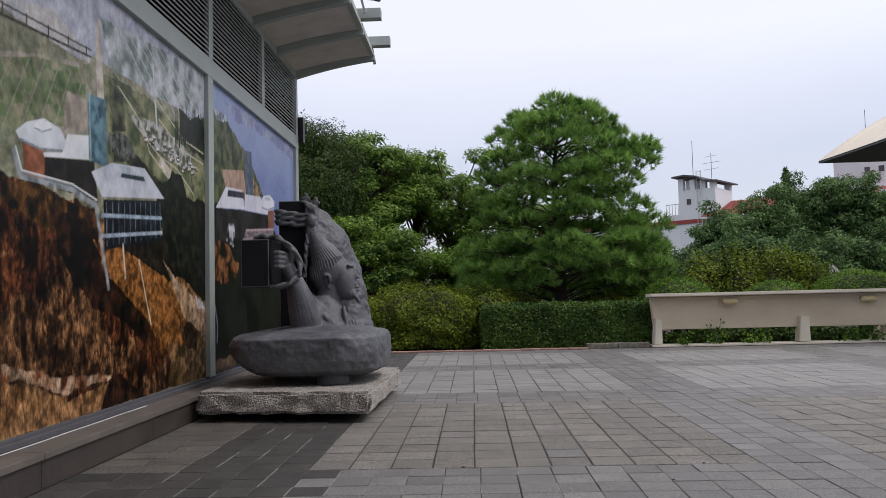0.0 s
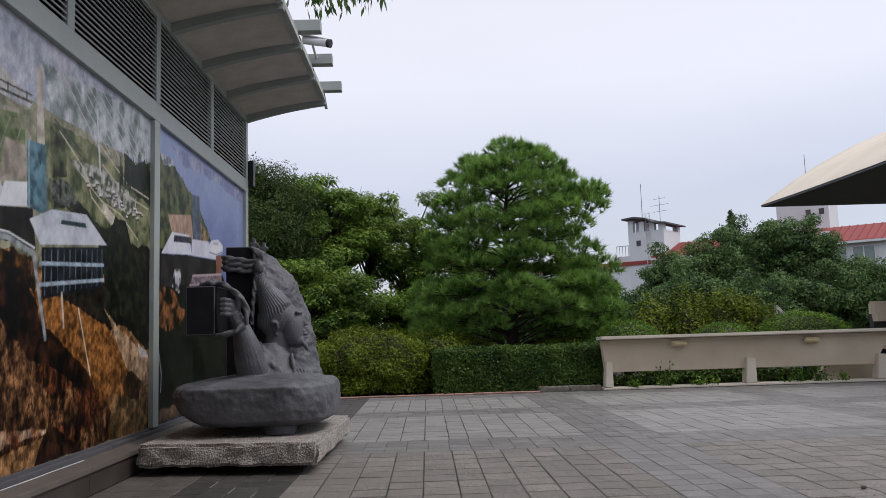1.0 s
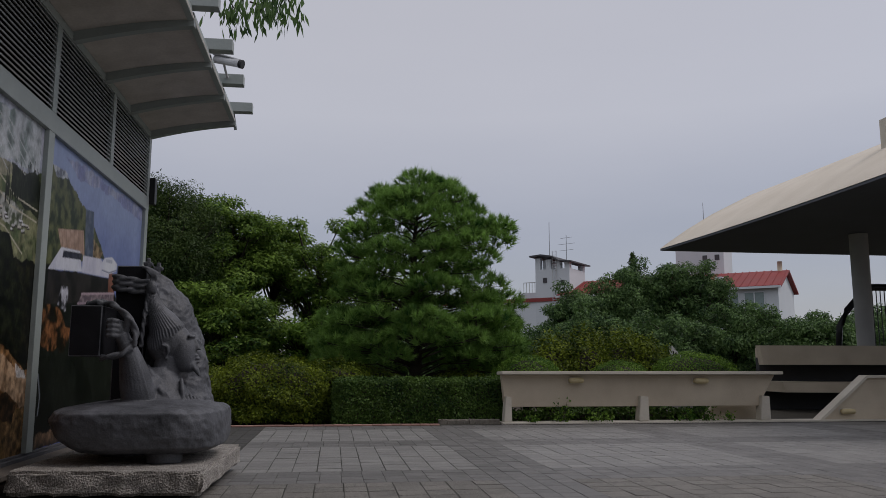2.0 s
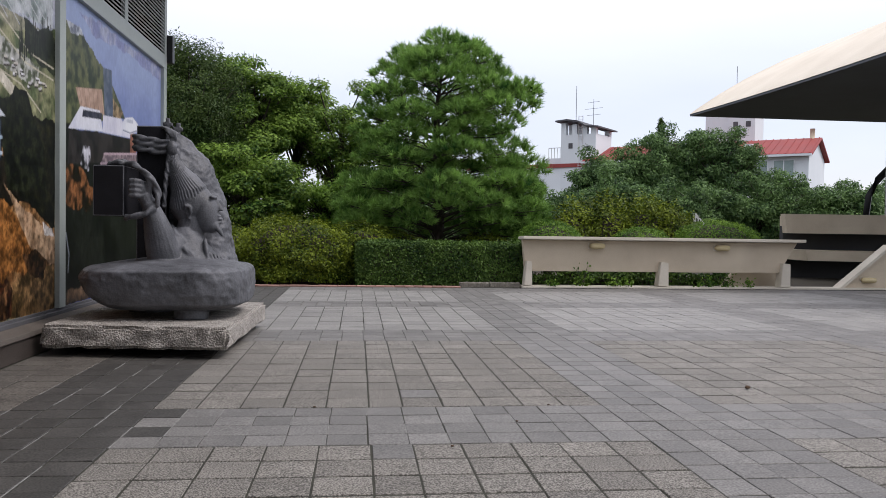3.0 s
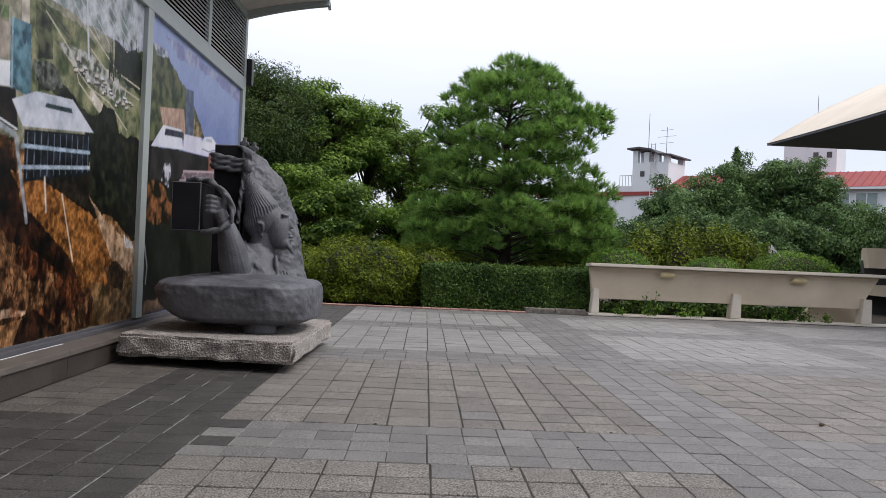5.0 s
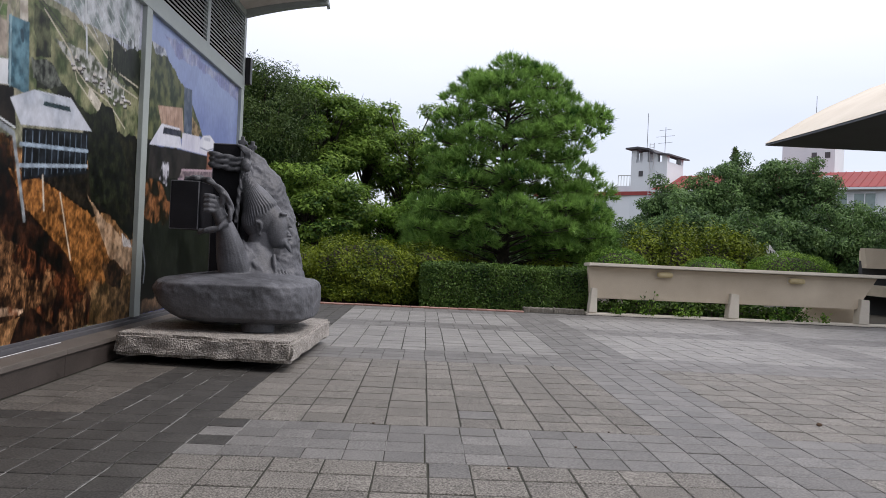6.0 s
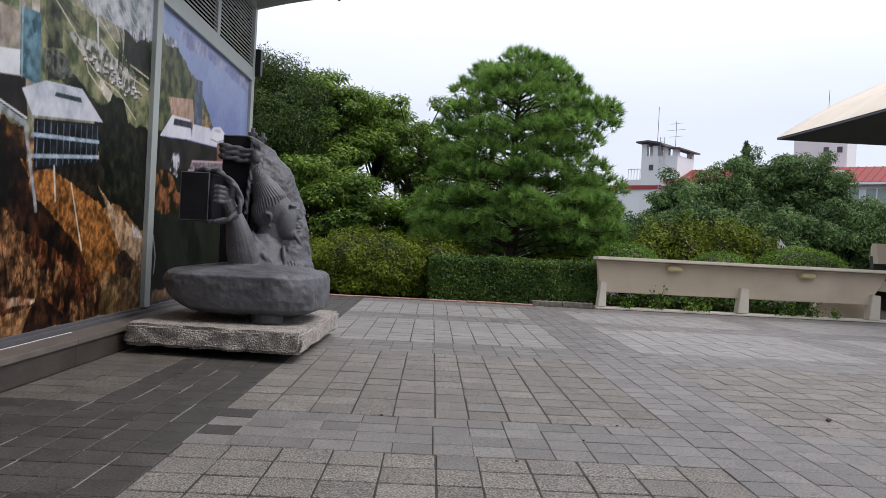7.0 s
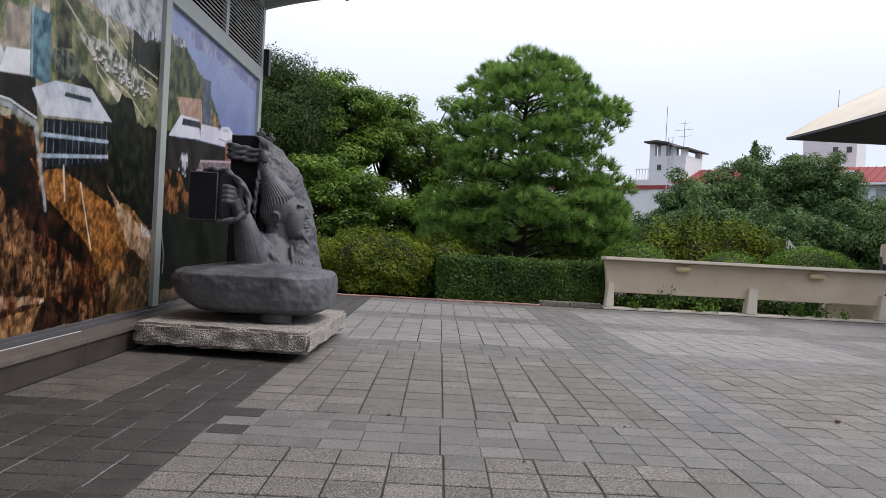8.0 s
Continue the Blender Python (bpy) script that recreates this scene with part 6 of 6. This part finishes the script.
def block_window(parent, u, v, z, w, h):
    pane = block_part(parent, "window", M_GLASS, u, u + w, v - 0.04, v + 0.05, z, z + h)
    for dims in ((u - 0.08, u + w + 0.08, v - 0.10, v - 0.042, z - 0.10, z), (u - 0.06, u, v - 0.09, v - 0.042, z, z + h), (u + w, u + w + 0.06, v - 0.09, v - 0.042, z, z + h),
                 (u + w / 2 - 0.04, u + w / 2 + 0.04, v - 0.09, v - 0.042, z, z + h), (u - 0.06, u + w + 0.06, v - 0.09, v - 0.042, z + h, z + h + 0.07)):
        block_part(pane, "frame_bar", M_WHITE, *dims)


def apartments():
    # near corner of the eave at the origin, the long front running to -u
    b = block_thing("apartment_block", 35.4, 60.0, "long white apartment block with a red sheet roof", "building")
    block_part(b, "wall", M_WHITE, -19.0, 0.0, 0.0, 7.8, -0.1, 7.7)
    bm = bmesh.new()
    prism(bm, [(0.0, 7.7), (3.9, 9.15), (7.8, 7.7)], "x", -18.9, -0.02)
    block_mesh(b, part("gable", bm, M_WHITE))
    bm = bmesh.new()
    prism(bm, [(-0.5, 7.55), (3.9, 9.18), (8.3, 7.55), (8.3, 7.70), (3.9, 9.33), (-0.5, 7.70)], "x", -19.2, 0.35)
    block_mesh(b, part("roof", bm, M_RED, label="red sheet roof"))
    for k in range(33):
        bm = bmesh.new()
        prism(bm, [(-0.5, 7.70), (3.9, 9.33), (3.9, 9.38), (-0.5, 7.75)], "x", -19.1 + 0.6 * k, -19.02 + 0.6 * k)
        block_mesh(b, part("roof_rib", bm, M_RED))
    block_part(b, "gutter", M_WHITE, -19.2, 0.3, -0.66, -0.5, 7.48, 7.66)
    block_part(b, "wing", M_WHITE, -32.0, -19.25, 0.5, 7.5, -0.1, 7.25)
    block_part(b, "wing_coping", M_RED, -32.2, -19.22, 0.3, 7.7, 7.25, 7.6, "red sheet coping")
    block_part(b, "chimney", M_WHITE, -5.0, -4.4, 0.3, 0.9, 7.6, 8.7)
    bm = bmesh.new()
    tube(bm, [(-0.4, 3.9, 9.2), (-0.4, 3.9, 10.1)], [0.2, 0.2], 12)
    block_mesh(b, part("flue", bm, M_CONCRETE))
    for u in (-2.6, -4.6, -7.0, -9.4, -12.0, -14.6, -17.2):
        block_window(b, u, 0.0, 5.9, 1.5, 1.3)
        block_window(b, u, 0.0, 2.4, 1.5, 1.3)
    # stair tower with an open flat roof
    t = block_thing("stair_tower", 18.98, 74.2, "white stair tower with dark flat roof on stubby piers", "tower")
    block_part(t, "wall", M_WHITE, 0.0, 3.5, 0.0, 3.8, -0.1, 10.3)
    block_part(t, "annex", M_WHITE, -1.9, -0.01, 0.6, 3.8, -0.1, 8.2)
    for u, v in ((0.0, 0.0), (1.1, 0.0), (2.1, 0.0), (3.0, 0.0), (0.0, 3.3), (3.0, 3.3), (0.0, 1.7)):
        block_part(t, "pier", M_WHITE, u, u + 0.5, v, v + 0.5, 10.3, 11.42 - 0.16 * u)
    bm = bmesh.new()
    prism(bm, [(-0.4, 11.50), (0.8, 11.56), (1.9, 11.36), (2.6, 10.95), (3.9, 10.82), (3.9, 10.95), (2.6, 11.08), (1.9, 11.52), (0.8, 11.72), (-0.4, 11.64)], "y", -0.5, 4.3)
    block_mesh(t, part("roof_slab", bm, M_SLATE, label="dark thin roof slab"))
    for u, z in ((0.8, 9.0), (2.6, 8.7)):
        block_part(t, "window", M_SLATE, u, u + 0.4, -0.05, 0.05, z, z + 0.5)
    bm = bmesh.new()
    tube(bm, [(0.6, 2.0, 11.4), (0.6, 2.0, 15.2)], [0.03, 0.02], 6)
    block_mesh(t, part("mast", bm, M_SLATE))
    bm = bmesh.new()
    tube(bm, [(2.6, 1.5, 11.0), (2.6, 1.5, 13.7)], [0.025, 0.02], 6)
    for z, w in ((12.2, 0.7), (12.8, 0.9), (13.4, 0.6)):
        tube(bm, [(2.6 - w, 1.5, z), (2.6 + w, 1.5, z + 0.06)], [0.015, 0.015], 5)
    block_mesh(t, part("aerial", bm, M_SLATE))
    bm = bmesh.new()
    for u in (1.85, 2.25):
        tube(bm, [(u, -0.15, 6.0), (u, -0.15, 12.0)], [0.03, 0.03], 5)
    for k in range(20):
        tube(bm, [(1.85, -0.15, 6.2 + 0.3 * k), (2.25, -0.15, 6.2 + 0.3 * k)], [0.02, 0.02], 4)
    block_mesh(t, part("ladder", bm, M_CAMWHITE))
    bm = bmesh.new()
    for k in range(6):
        tube(bm, [(-1.6 + 0.3 * k, 0.7, 8.2), (-1.6 + 0.3 * k, 0.7, 9.2)], [0.025, 0.025], 4)
    tube(bm, [(-1.6, 0.7, 9.2), (0.0, 0.7, 9.2)], [0.03, 0.03], 4)
    block_mesh(t, part("railing", bm, M_PLASTER))
    u_ = block_thing("stair_tower", 33.5, 70.0, "plain white stair tower with small square windows", "tower")
    block_part(u_, "wall", M_WHITE, 0.0, 2.3, 0.0, 3.4, -0.1, 12.6)
    block_part(u_, "rear_wall", M_WHITE, -2.2, -0.012, 0.4, 3.4, -0.1, 12.9)
    for u in (0.4, 1.5):
        block_part(u_, "window", M_SLATE, u, u + 0.42, -0.05, 0.05, 10.9, 11.4)
    bm = bmesh.new()
    tube(bm, [(0.4, 1.0, 12.6), (0.4, 1.0, 16.6)], [0.03, 0.02], 6)
    block_mesh(u_, part("mast", bm, M_SLATE))


apartments()


def debris():
    leaf = thing("fallen_leaf", (3.16, 6.2, 0.0), "curled brown fallen leaf on the paving", "leaf")
    bm = bmesh.new()
    blob(bm, (3.16, 6.2, 0.016), (0.025, 0.018, 0.013), 0.01, 40, 2, floor=0.001)
    under(leaf, part("blade", bm, M_DEAD))
    for x, y in ((-0.30, 5.68), (1.38, 5.68), (0.55, 4.62), (1.05, 5.2)):
        s = thing("seed", (x, y, 0.0), "dark dry seed lying on the paving", "seed", "seeds on the paving")
        bm = bmesh.new()
        blob(bm, (x, y, 0.006), (0.012, 0.008, 0.006), 0.003, 60, 1, floor=0.001)
        under(s, part("husk", bm, M_DEAD))


debris()
pavement()
